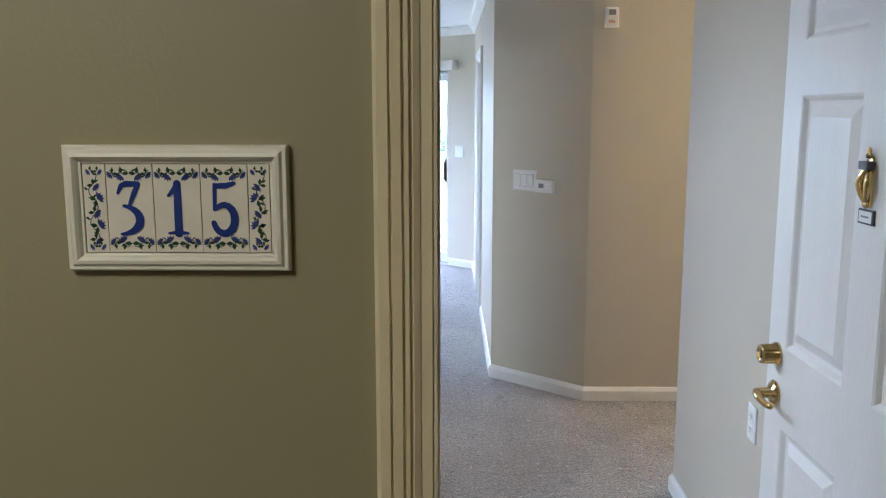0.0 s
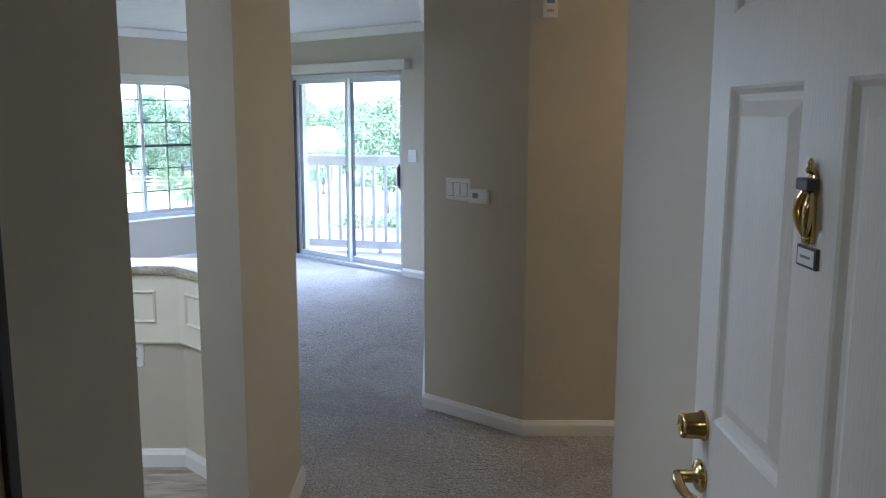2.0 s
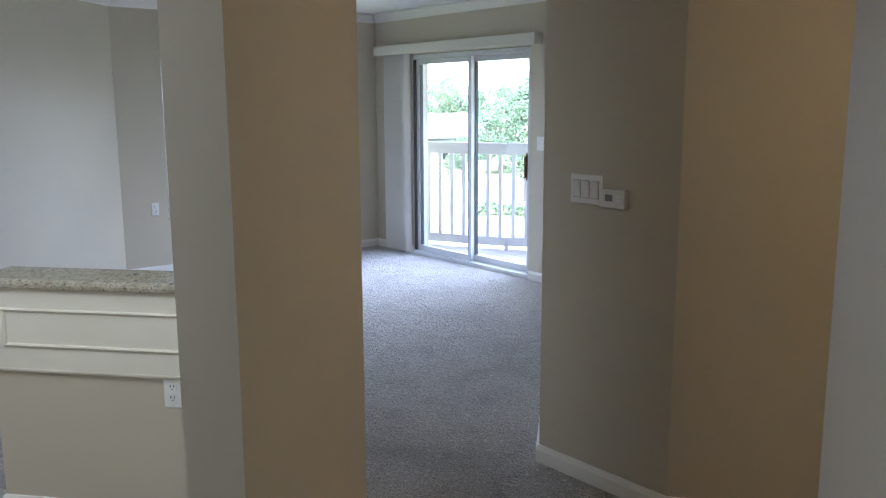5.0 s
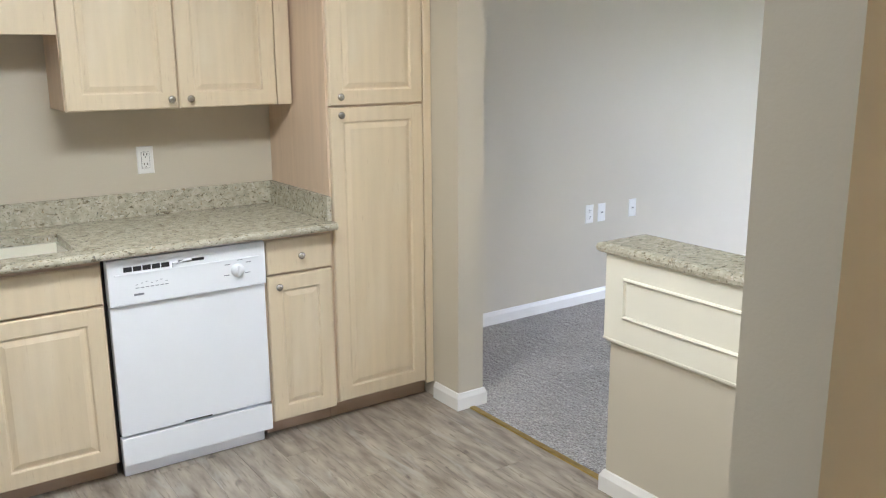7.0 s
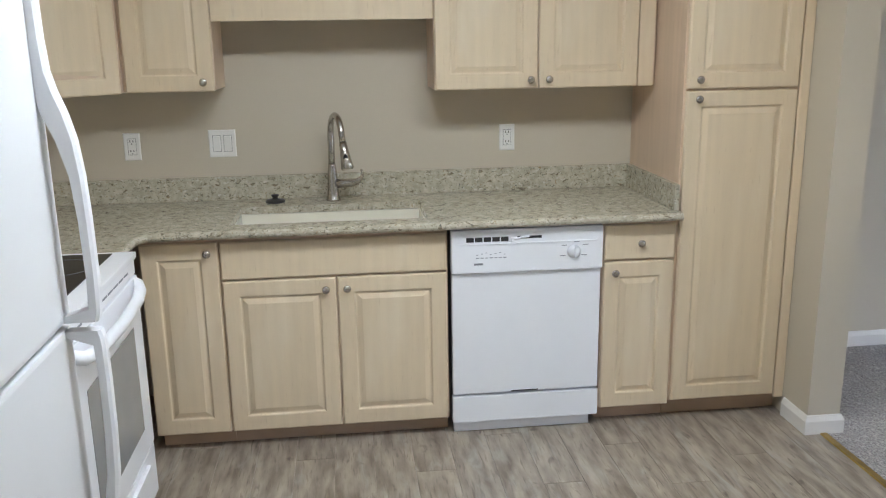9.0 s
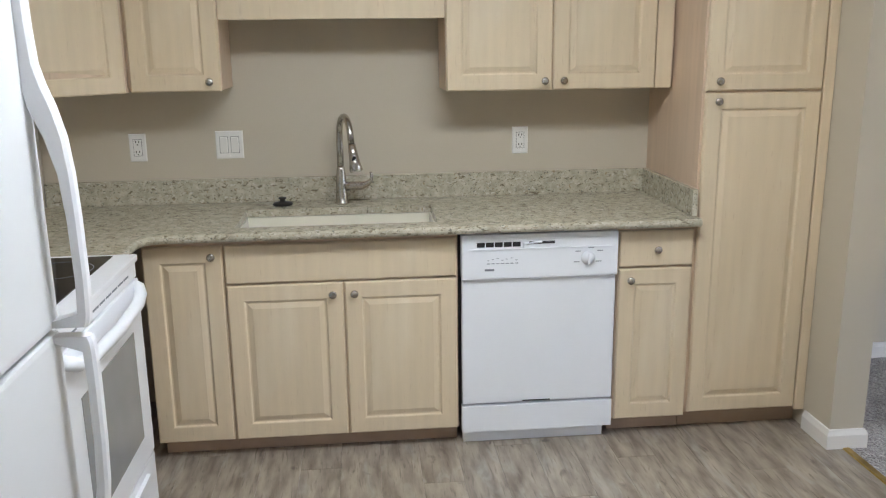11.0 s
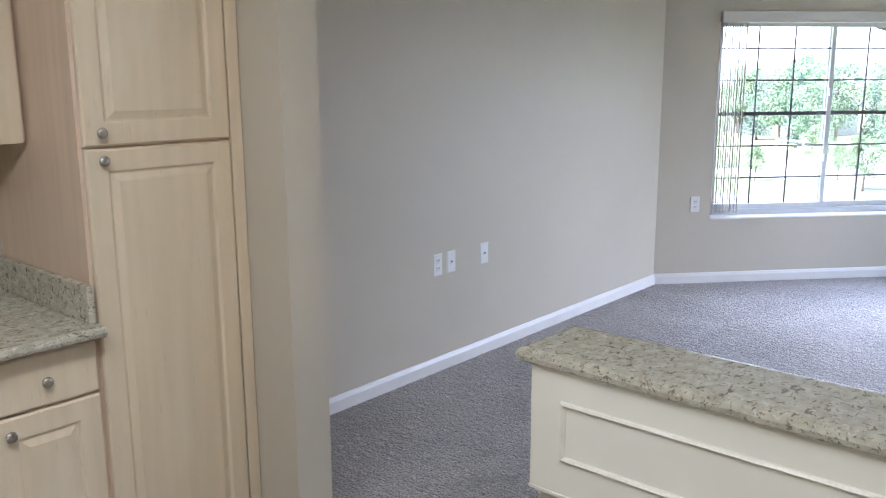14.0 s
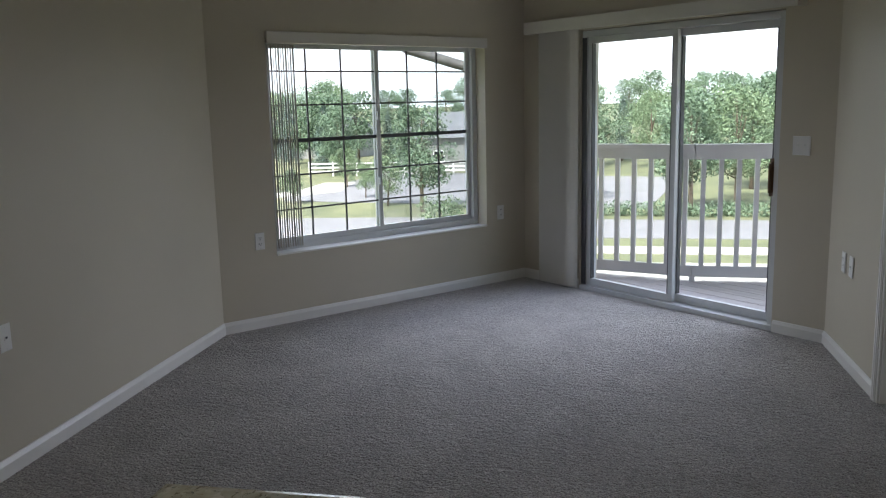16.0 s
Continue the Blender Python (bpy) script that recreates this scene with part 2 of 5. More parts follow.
def plank_material():
    m = material("weathered_oak_vinyl", (0.26, 0.215, 0.165), 0.34, spread=0.30, scale=11, bump=0.08, bump_scale=70, stretch=(0.45, 2.0, 1), color2=(0.45, 0.39, 0.315))
    n, l = m.node_tree.nodes, m.node_tree.links
    b = n["Principled BSDF"]
    mp = [x for x in n if x.type == 'MAPPING'][0]
    oi = n.new("ShaderNodeObjectInfo")
    mul = n.new("ShaderNodeMath")
    mul.operation = 'MULTIPLY'
    mul.inputs[1].default_value = 37
    l.new(oi.outputs["Random"], mul.inputs[0])
    co = n.new("ShaderNodeCombineXYZ")
    l.new(mul.outputs[0], co.inputs[0])
    l.new(mul.outputs[0], co.inputs[1])
    l.new(co.outputs[0], mp.inputs["Location"])
    base = b.inputs["Base Color"].links[0].from_socket
    for sc, st, lo, hi, col in ((11, (0.7, 1.8, 1), 0.63, 0.72, (0.09, 0.07, 0.055)), (45, (0.2, 2.0, 1), 0.56, 0.70, (0.15, 0.12, 0.095)), (8, (0.5, 2, 1), 0.55, 0.75, (0.46, 0.44, 0.40))):
        m2 = n.new("ShaderNodeMapping")
        m2.inputs["Scale"].default_value = st
        tc = n.new("ShaderNodeTexCoord")
        l.new(tc.outputs["Object"], m2.inputs[0])
        l.new(co.outputs[0], m2.inputs["Location"])
        no = n.new("ShaderNodeTexNoise")
        no.inputs["Scale"].default_value, no.inputs["Detail"].default_value, no.inputs["Distortion"].default_value = sc, 6, 0.6
        l.new(m2.outputs[0], no.inputs["Vector"])
        ra = n.new("ShaderNodeValToRGB")
        ra.color_ramp.elements[0].position, ra.color_ramp.elements[1].position = lo, hi
        ra.color_ramp.elements[1].color = (0.75, 0.75, 0.75, 1)
        l.new(no.outputs["Fac"], ra.inputs[0])
        mx = n.new("ShaderNodeMix")
        mx.data_type = 'RGBA'
        l.new(ra.outputs[0], mx.inputs[0])
        l.new(base, mx.inputs[6])
        mx.inputs[7].default_value = (*col, 1)
        base = mx.outputs[2]
    l.new(base, b.inputs["Base Color"])
    return m


plank_mat = plank_material()


def clear_glass(name, tint, gloss, smoky=0.0):
    m = bpy.data.materials.new(name)
    m.use_nodes = True
    n, l = m.node_tree.nodes, m.node_tree.links
    n.remove(n["Principled BSDF"])
    tr, gl, mx = n.new("ShaderNodeBsdfTransparent"), n.new("ShaderNodeBsdfGlossy"), n.new("ShaderNodeMixShader")
    tr.inputs[0].default_value = (*tint, 1)
    gl.inputs["Roughness"].default_value = 0.02
    mx.inputs[0].default_value = gloss
    l.new(tr.outputs[0], mx.inputs[1])
    l.new(gl.outputs[0], mx.inputs[2])
    l.new(mx.outputs[0], n["Material Output"].inputs[0])
    return m


pane_glass = clear_glass("window_glass", (0.95, 0.97, 0.965), 0.035)
screen_mesh = clear_glass("insect_screen", (0.86, 0.87, 0.88), 0.01)
black_glass = material("black_ceramic_glass", (0.012, 0.012, 0.014), 0.08, bump=0)
oven_glass = material("oven_window", (0.30, 0.31, 0.32), 0.08, bump=0)
lamp_lens = bpy.data.materials.new("lit_lens")
lamp_lens.use_nodes = True
lamp_lens.node_tree.nodes["Principled BSDF"].inputs["Emission Color"].default_value = (1, 0.92, 0.78, 1)
lamp_lens.node_tree.nodes["Principled BSDF"].inputs["Emission Strength"].default_value = 0.6


# ---- mesh building ----
class Shape:
    """Collects faces for one mesh."""

    def __init__(self):
        self.bm = bmesh.new()

    def faces(self, vs, fs, mi=0, smooth=False):
        b = [self.bm.verts.new(v) for v in vs]
        for f in fs:
            try:
                q = self.bm.faces.new([b[i] for i in f])
                q.material_index, q.smooth = mi, smooth
            except ValueError:
                pass
        return self

    def box(self, x0, x1, y0, y1, z0, z1, mi=0, bevel=0.0, m=None):
        t = bmesh.new()
        vs = [t.verts.new((x, y, z)) for x in (x0, x1) for y in (y0, y1) for z in (z0, z1)]
        for f in ((0, 1, 3, 2), (4, 6, 7, 5), (0, 4, 5, 1), (2, 3, 7, 6), (0, 2, 6, 4), (1, 5, 7, 3)):
            t.faces.new([vs[i] for i in f])
        bmesh.ops.recalc_face_normals(t, faces=t.faces)
        if bevel:
            bmesh.ops.bevel(t, geom=t.edges[:], offset=bevel, segments=2, profile=0.7, affect='EDGES')
        if m is not None:
            bmesh.ops.transform(t, matrix=m, verts=t.verts)
        t.verts.index_update()
        self.faces([v.co.copy() for v in t.verts], [[v.index for v in f.verts] for f in t.faces], mi, False)
        t.free()
        return self

    def prism(self, pts, z0, z1, mi=0):
        n = len(pts)
        area = sum(pts[i][0] * pts[(i + 1) % n][1] - pts[(i + 1) % n][0] * pts[i][1] for i in range(n))
        if area < 0:
            pts = pts[::-1]
        vs = [(p[0], p[1], z0) for p in pts] + [(p[0], p[1], z1) for p in pts]
        fs = [list(range(n))[::-1], list(range(n, 2 * n))] + [[i, (i + 1) % n, n + (i + 1) % n, n + i] for i in range(n)]
        return self.faces(vs, fs, mi)

    def lathe(self, prof, m=None, mi=0, seg=20, sx=1.0, sy=1.0):
        """prof: (radius, height) pairs turned about z."""
        m = m or Matrix()
        vs, fs, k = [], [], len(prof)
        for i in range(seg):
            a = 2 * math.pi * i / seg
            vs += [m @ Vector((r * math.cos(a) * sx, r * math.sin(a) * sy, h)) for r, h in prof]
        for i in range(seg):
            j = (i + 1) % seg
            fs += [[i * k + q, j * k + q, j * k + q + 1, i * k + q + 1] for q in range(k - 1)]
        fs.append([i * k for i in range(seg)][::-1])
        fs.append([i * k + k - 1 for i in range(seg)])
        return self.faces(vs, fs, mi, True)

    def tube(self, pts, radii, mi=0, seg=12, flat=1.0):
        """A tube along pts; radii one number or one for each point."""
        pts = [Vector(q) for q in pts]
        radii = radii if isinstance(radii, (list, tuple)) else [radii] * len(pts)
        vs, fs, ref = [], [], None
        for i, q in enumerate(pts):
            d = (pts[min(i + 1, len(pts) - 1)] - pts[max(i - 1, 0)]).normalized()
            if ref is None:
                ref = Vector((0, 0, 1)) if abs(d.z) < 0.9 else Vector((0, 1, 0))
            a = d.cross(ref).normalized()
            c = a.cross(d).normalized()
            ref = c
            vs += [q + (a * math.cos(2 * math.pi * k / seg) + c * math.sin(2 * math.pi * k / seg) * flat) * radii[i] for k in range(seg)]
        for i in range(len(pts) - 1):
            fs += [[i * seg + k, i * seg + (k + 1) % seg, (i + 1) * seg + (k + 1) % seg, (i + 1) * seg + k] for k in range(seg)]
        fs.append(list(range(seg))[::-1])
        fs.append([(len(pts) - 1) * seg + k for k in range(seg)])
        return self.faces(vs, fs, mi, True)

    def sweep(self, prof, path, mi=0, closed=False):
        """prof: (offset to the path's left, z) pairs; path: plan points. Mitred."""
        P = [Vector(q).to_2d() for q in path]
        n, k, vs, fs = len(P), len(prof), [], []
        for i in range(n):
            a = P[i] - P[i - 1] if (i > 0 or closed) else P[1] - P[0]
            b = P[(i + 1) % n] - P[i] if (i < n - 1 or closed) else a
            a, b = a.normalized(), b.normalized()
            la, lb = Vector((-a.y, a.x)), Vector((-b.y, b.x))
            mm = (la + lb).normalized()
            mm = mm / max(0.3, mm.dot(la))
            vs += [(P[i].x + mm.x * o, P[i].y + mm.y * o, z) for o, z in prof]
        for i in range(n if closed else n - 1):
            j = (i + 1) % n
            fs += [[i * k + q, j * k + q, j * k + (q + 1) % k, i * k + (q + 1) % k] for q in range(k)]
        if not closed:
            fs += [list(range(k)), [(n - 1) * k + q for q in range(k)][::-1]]
        return self.faces(vs, fs, mi)

    def slab(self, w, h, t, rects, steps, edge=0.004, mi=0):
        """A panelled leaf: front at x = 0 facing +x, y 0..w, z 0..h; rects (y0, y1, z0, z1) are lofted by steps (inset, depth)."""
        ys = sorted({edge, w - edge, *[r[0] for r in rects], *[r[1] for r in rects]})
        zs = sorted({edge, h - edge, *[r[2] for r in rects], *[r[3] for r in rects]})
        for i in range(len(ys) - 1):
            for j in range(len(zs) - 1):
                cy, cz = (ys[i] + ys[i + 1]) / 2, (zs[j] + zs[j + 1]) / 2
                if not any(r[0] < cy < r[1] and r[2] < cz < r[3] for r in rects):
                    self.faces([(0, ys[i], zs[j]), (0, ys[i + 1], zs[j]), (0, ys[i + 1], zs[j + 1]), (0, ys[i], zs[j + 1])], [[0, 1, 2, 3]], mi)
        loops = [((edge, w - edge, edge, h - edge), 0.0), ((0, w, 0, h), -edge), ((0, w, 0, h), -t)]
        self.rings([((a[0], a[1], a[2], a[3]), d) for a, d in loops], mi, True, flip=True)
        for r in rects:
            self.rings([((r[0] + i, r[1] - i, r[2] + i, r[3] - i), d) for i, d in [(0, 0)] + list(steps)], mi, True)
        return self

    def rings(self, loops, mi, cap, flip=False):
        vs, fs = [], []
        for (a, b, c, d), x in loops:
            vs += [(x, a, c), (x, b, c), (x, b, d), (x, a, d)]
        for i in range(len(loops) - 1):
            for k in range(4):
                q = [i * 4 + k, i * 4 + (k + 1) % 4, i * 4 + 4 + (k + 1) % 4, i * 4 + 4 + k]
                fs.append(q)
        if cap:
            q = [len(loops) * 4 - 4 + k for k in range(4)]
            fs.append(q[::-1] if flip else q)
        return self.faces(vs, fs, mi)

    def done(self, name, mats, parent=None, m=None, fix=True):
        bmesh.ops.remove_doubles(self.bm, verts=self.bm.verts, dist=0.00005)
        if fix:
            bmesh.ops.recalc_face_normals(self.bm, faces=self.bm.faces)
        me = bpy.data.meshes.new(name)
        self.bm.to_mesh(me)
        self.bm.free()
        for q in (mats if isinstance(mats, (list, tuple)) else [mats]):
            me.materials.append(q)
        ob = new(name, me)
        if parent is not None:
            ob.parent = parent
        if m is not None:
            ob.matrix_basis = m
        return ob


def thing(name, m, label, category, group="", kind=""):
    ob = new(name)
    ob.empty_display_size = 0.05
    ob.matrix_basis = m
    return tagged(ob, label, category, group, kind)


def structure(ob, label, category):
    return tagged(ob, label, category, kind="structure")


# ---- walls, floors, ceiling ----
def wall(name, a, b, thick, holes=(), z0=-0.05, z1=CEIL, mat=wall_paint, label="greige painted drywall wall", depth0=0.0):
    """A wall whose face runs from a to b; the body lies to the left of that line."""
    a, b = Vector(a).to_2d(), Vector(b).to_2d()
    L = (b - a).length
    ang = math.degrees(math.atan2(b.y - a.y, b.x - a.x))
    s = Shape()
    xs = sorted({0.0, L, *[h[0] for h in holes], *[h[1] for h in holes]})
    for i in range(len(xs) - 1):
        c = (xs[i] + xs[i + 1]) / 2
        inside = [h for h in holes if h[0] < c < h[1]]
        spans = [(z0, z1)]
        for h in inside:
            spans = [(z0, h[2]), (h[3], z1)]
        for p0, p1 in spans:
            if p1 - p0 > 0.02:
                s.box(xs[i], xs[i + 1], depth0, thick, p0, p1)
    ob = s.done(name, mat, None, pose(a.x, a.y, 0, 0, 0, ang))
    return structure(ob, label, "wall")


WX, KX = -3.29, -3.155
wall("wall_living_west", (-3.255, 4.93), W0, 0.2)
wall("wall_window", W0, W1, 0.2, [(0.42, 2.34, 0.50, 1.99)])
wall("wall_slider", W1, W2, 0.2, [(0.65, 2.36, -0.06, 2.035)])
BD0, BD1 = 1.06, 1.94
wall("wall_living_east", W2, D0, 0.14, [(BD0, BD1, -0.06, 2.05)])
wall("wall_hall_diagonal", D0, D1, 0.12)
wall("wall_hall_north", D1, (3.7, 5.262), 0.12)
wall("wall_hall_end", (3.7, 5.3), (3.7, 4.0), 0.12)
wall("wall_hall_return", (3.7, 4.10), (1.42, 4.10), 0.12)
wall("wall_hall_east", (1.278, 4.10), (1.278, 1.735), 0.14)
wall("wall_kitchen_west", (KX, 1.735), (KX, 4.93), 0.2)
wall("wall_kitchen_south", (0.297, 1.735), (KX - 0.2, 1.735), 0.055)
wall("wall_entry_inner", (1.42, 1.735), (1.24, 1.735), 0.055)
wall("wall_entry_header", (1.24, 1.735), (0.297, 1.735), 0.055, z0=2.05)
wall("wall_hall_west", (0.135, 1.735), (0.135, 2.56), 0.125)
wall("wall_hall_pier", (0.036, 3.72), (0.036, 4.70), 0.132, label="narrow greige drywall pier between hall and kitchen")
structure(Shape().box(KX, -2.357, 4.862, 5.0, -0.05, CEIL).done("wall_kitchen_wing", wall_paint), "greige drywall wing beside the pantry", "wall")
# Unseen header, added to keep kitchen lamp light off the upper living room wall.
structure(Shape().box(-2.357, 0.036, 4.88, 5.0, 2.14, CEIL).done("wall_bar_header", wall_paint), "unseen greige drywall header added above the bar to block kitchen light", "wall")
structure(Shape().box(0.135, 0.297, 1.737, 1.815, -0.05, CEIL).box(1.242, 1.278, 1.737, 1.815, -0.05, CEIL).box(0.297, 1.242, 1.737, 1.815, 2.052, CEIL).done("wall_entry_return", wall_paint), "greige drywall round the entry door", "wall")
# corridor outside the flat
wall("wall_corridor_north", (-3.4, 1.62), (3.0, 1.62), 0.06, [(3.697, 4.64, -0.06, 2.05), (2.2, 3.07, -0.06, 2.05)], mat=olive_paint, label="olive painted corridor wall")
wall("wall_corridor_south", (3.0, -0.9), (-3.4, -0.9), 0.1, mat=olive_paint, label="olive painted corridor wall")
wall("wall_corridor_west", (-3.4, -0.9), (-3.4, 1.68), 0.1, mat=olive_paint, label="olive painted corridor wall")
wall("wall_corridor_east", (3.0, 1.68), (3.0, -0.9), 0.1, mat=olive_paint, label="olive painted corridor wall")

ceil_pts = [(-3.6, -1.1), (3.2, -1.1), (3.2, 3.9), (3.9, 3.9), (3.9, 5.6), (0.75, 5.8), (0.75, 9.45), (-1.4, 11.45), (-3.6, 9.2)]
structure(Shape().prism(ceil_pts, CEIL, CEIL + 0.18).done("ceiling", ceiling_paint), "flat white painted ceiling", "ceiling")

carpet = Shape()
carpet.prism([(-3.4, 4.93), (0.62, 4.93), (0.62, 9.4), (-1.46, 11.3), (-3.45, 9.1)], -0.06, 0.0)
carpet.prism([(-0.02, 1.70), (2.75, 1.70), (2.75, 4.0), (3.75, 4.0), (3.75, 5.4), (0.9, 5.75), (0.62, 5.75), (0.62, 4.93), (-0.02, 4.93)], -0.06, 0.0)
structure(carpet.done("floor_carpet", carpet_mat), "grey-beige cut pile carpet with footprints", "carpet")
structure(Shape().box(-3.5, 3.1, -1.0, 1.70, -0.06, 0.0).done("floor_corridor", carpet_mat), "corridor carpet", "carpet")
vinyl = structure(Shape().box(-3.2, -0.02, 1.70, 4.93, -0.06, -0.0045).done("floor_kitchen", toe_wood), "weathered oak look vinyl plank kitchen floor", "floor")

BASE = [(0, 0), (-0.015, 0), (-0.015, 0.056), (-0.010, 0.067), (-0.006, 0.077), (0, 0.079)]


def baseboard(path, label="white painted baseboard"):
    structure(Shape().sweep(BASE, path).done("baseboard", trim_paint), label, "baseboard")


baseboard([(-3.255, 5.03), W0, W1, on2(0.64)])
baseboard([on2(2.37), W2, W2 + (D0 - W2).normalized() * (BD0 - 0.08)])
baseboard([W2 + (D0 - W2).normalized() * (BD1 + 0.08), D0, D1, (3.7, 5.262)])
baseboard([(3.7, 4.10), (1.278, 4.10), (1.278, 1.74)])
baseboard([(-2.54, 4.862), (-2.357, 4.862), (-2.357, 5.0), (-3.28, 5.0)])
baseboard([(0.135, 1.817), (0.135, 2.56), (0.01, 2.56), (0.01, 1.74)])
baseboard([(-0.086, 4.40), (-0.086, 3.72), (0.036, 3.72), (0.036, 4.70), (-0.086, 4.70)])

CROWN = [(0, CEIL - 0.085), (-0.008, CEIL - 0.085), (-0.014, CEIL - 0.07), (-0.045, CEIL - 0.03), (-0.055, CEIL - 0.018), (-0.068, CEIL - 0.012), (-0.068, CEIL - 0.001), (0, CEIL - 0.001)]
structure(Shape().sweep(CROWN, [(-3.255, 5.0), W0, W1, W2, D0]).done("crown_moulding", trim_paint), "white crown moulding along the ceiling", "crown moulding")

# brass strip between carpet and vinyl
strip = [(-0.016, 0.0), (-0.012, 0.005), (0.012, 0.005), (0.016, 0.0)]
structure(Shape().sweep(strip, [(-2.35, 4.93), (-1.44, 4.93)]).done("threshold_strip", aged_brass), "worn brass carpet threshold strip", "threshold")
structure(Shape().sweep(strip, [(-0.02, 2.56), (-0.02, 3.72)]).done("threshold_strip", aged_brass), "worn brass carpet threshold strip", "threshold")


# ---- entry: casing, door, number plaque ----
def casing_profile(w, t):
    # across the width (0..w) and its thickness, a fluted colonial profile
    q = [(0, 0), (0, t * 0.75), (0.1, t), (0.32, t), (0.36, t * 0.75), (0.40, t * 0.95), (0.60, t * 0.9), (0.64, t * 0.62), (0.68, t * 0.8), (0.76, t * 0.78), (0.80, t * 0.5), (0.86, t * 0.62), (1.0, t * 0.45), (1.0, 0)]
    return [(a * w, b) for a, b in q]


def casing(parent, x0, x1, top, w, mat, y):
    """Casing round an opening x0..x1 in a wall whose face is at y, facing -y (local)."""
    for side, x in ((-1, x0), (1, x1)):
        vs = []
        pr = casing_profile(w, 0.022)
        n = len(pr)
        for z, grow in ((0.0, 0), (top, 1)):
            for a, b in pr:
                xx = x + side * (w - a)
                vs.append((xx, y - b, z + (w - a) * grow))
        fs = [[i, (i + 1) % n, n + (i + 1) % n, n + i] for i in range(n)] + [list(range(n)), list(range(n, 2 * n))[::-1]]
        Shape().faces(vs, fs).done("casing", mat, parent)
    vs = []
    for x, sgn in ((x0, -1), (x1, 1)):
        for a, b in pr:
            vs.append((x + sgn * (w - a), y - b, top + (w - a)))
    fs = [[i, (i + 1) % n, n + (i + 1) % n, n + i] for i in range(n)]
    Shape().faces(vs, fs).done("casing", mat, parent)


entry = thing("door_frame", pose(0, 0, 0), "cream painted fluted entry door casing and jamb", "door frame", kind="structure")
casing(entry, 0.297, 1.242, 2.05, 0.052, cream_paint, 1.62)
j = Shape().box(0.297, 0.311, 1.612, 1.818, 0, 2.05).box(1.226, 1.242, 1.612, 1.818, 0, 2.05).box(0.311, 1.226, 1.612, 1.818, 2.034, 2.05)
j.box(1.214, 1.226, 1.64, 1.675, 0, 2.034)
j.done("jamb", cream_paint, entry)
Shape().box(0.3112, 0.3165, 1.614, 1.638, 0, 2.03, 0, 0.003).box(0.3112, 0.319, 1.642, 1.682, 0, 2.03, 0, 0.004).box(0.3112, 0.316, 1.686, 1.716, 0, 2.03, 0, 0.003).done("stop_moulding", cream_paint, entry)
Shape().box(0.3112, 0.3165, 1.798, 1.815, 0.0, 2.03, bevel=0.002).done("weatherstrip", rubber, entry)
Shape().box(0.311, 1.242, 1.62, 1.74, 0.0, 0.012, bevel=0.003).done("sill", aged_brass, entry)

PANEL = [(0.006, -0.003), (0.014, -0.012), (0.022, -0.0135), (0.026, -0.0135), (0.052, -0.003)]
SIX = [(y0, y1, za, zb) for za, zb in ((0.25, 0.81), (1.018, 1.645), (1.772, 1.94)) for y0, y1 in ((0.105, 0.401), (0.529, 0.825))]


def six_panel_leaf(parent, m):
    return Shape().slab(0.93, 2.02, 0.044, SIX, PANEL, 0.002).done("leaf", door_paint, parent, m)


front_door = thing("door_entry", pose(1.164, 2.825, 0.012, 0, 0, 181.2), "open white six-panel entry door with brass hardware", "door")
six_panel_leaf(front_door, Matrix())
rx = pose(0, 0, 0, 0, 90, 0)          # turns z into +x
s = Shape()
s.lathe([(0.0, 0), (0.030, 0), (0.031, 0.006), (0.026, 0.010), (0.0255, 0.040), (0.023, 0.046), (0.017, 0.047), (0.015, 0.044), (0.0, 0.044)], pose(0.0, 0.062, 0.993) @ rx, seg=28)
s.box(0.044, 0.0455, 0.060, 0.064, 0.981, 1.005)
s.done("deadbolt", brass, front_door)
s = Shape()
s.lathe([(0.0, 0), (0.032, 0), (0.034, 0.004), (0.028, 0.011), (0.014, 0.016), (0.0125, 0.045), (0.0, 0.047)], pose(0.0, 0.062, 0.889) @ rx, seg=28)
s.tube([(0.045, 0.056, 0.889), (0.052, 0.075, 0.889), (0.054, 0.105, 0.885), (0.052, 0.135, 0.883), (0.050, 0.158, 0.887), (0.047, 0.166, 0.891)], [0.011, 0.011, 0.0095, 0.0085, 0.009, 0.006], seg=14)
s.done("lever_handle", brass, front_door)
s = Shape()
K = pose(0.0, 0.457, 1.462) @ Matrix.Scale(0.63, 4)
s.lathe([(0.0, 0.0), (0.024, 0.0), (0.026, 0.004), (0.020, 0.010), (0.0, 0.012)], K @ pose(0, 0, 0.055) @ rx, seg=24, sx=1.5)
s.lathe([(0.0, 0.0), (0.009, 0.002), (0.012, 0.010), (0.006, 0.018), (0.008, 0.024), (0.004, 0.034), (0.0, 0.037)], K @ pose(0.012, 0, 0.082), seg=16)
s.tube([K @ Vector((0.012 + 0.012 * math.sin(math.pi * i / 14), 0.026 * math.sin(math.pi * (0.15 + 0.85 * i / 14)) * (1 if i < 15 else -1), 0.052 - 0.115 * i / 14)) for i in range(15)], [0.004 + 0.0035 * math.sin(math.pi * i / 14) for i in range(15)], seg=10)
s.tube([K @ Vector((0.012 + 0.012 * math.sin(math.pi * i / 14), -0.026 * math.sin(math.pi * (0.15 + 0.85 * i / 14)), 0.052 - 0.115 * i / 14)) for i in range(15)], [0.004 + 0.0035 * math.sin(math.pi * i / 14) for i in range(15)], seg=10)
s.lathe([(0.0, 0.0), (0.013, 0.0), (0.014, 0.006), (0.009, 0.012), (0.0, 0.013)], K @ pose(0, 0, 0.005) @ rx, seg=20)
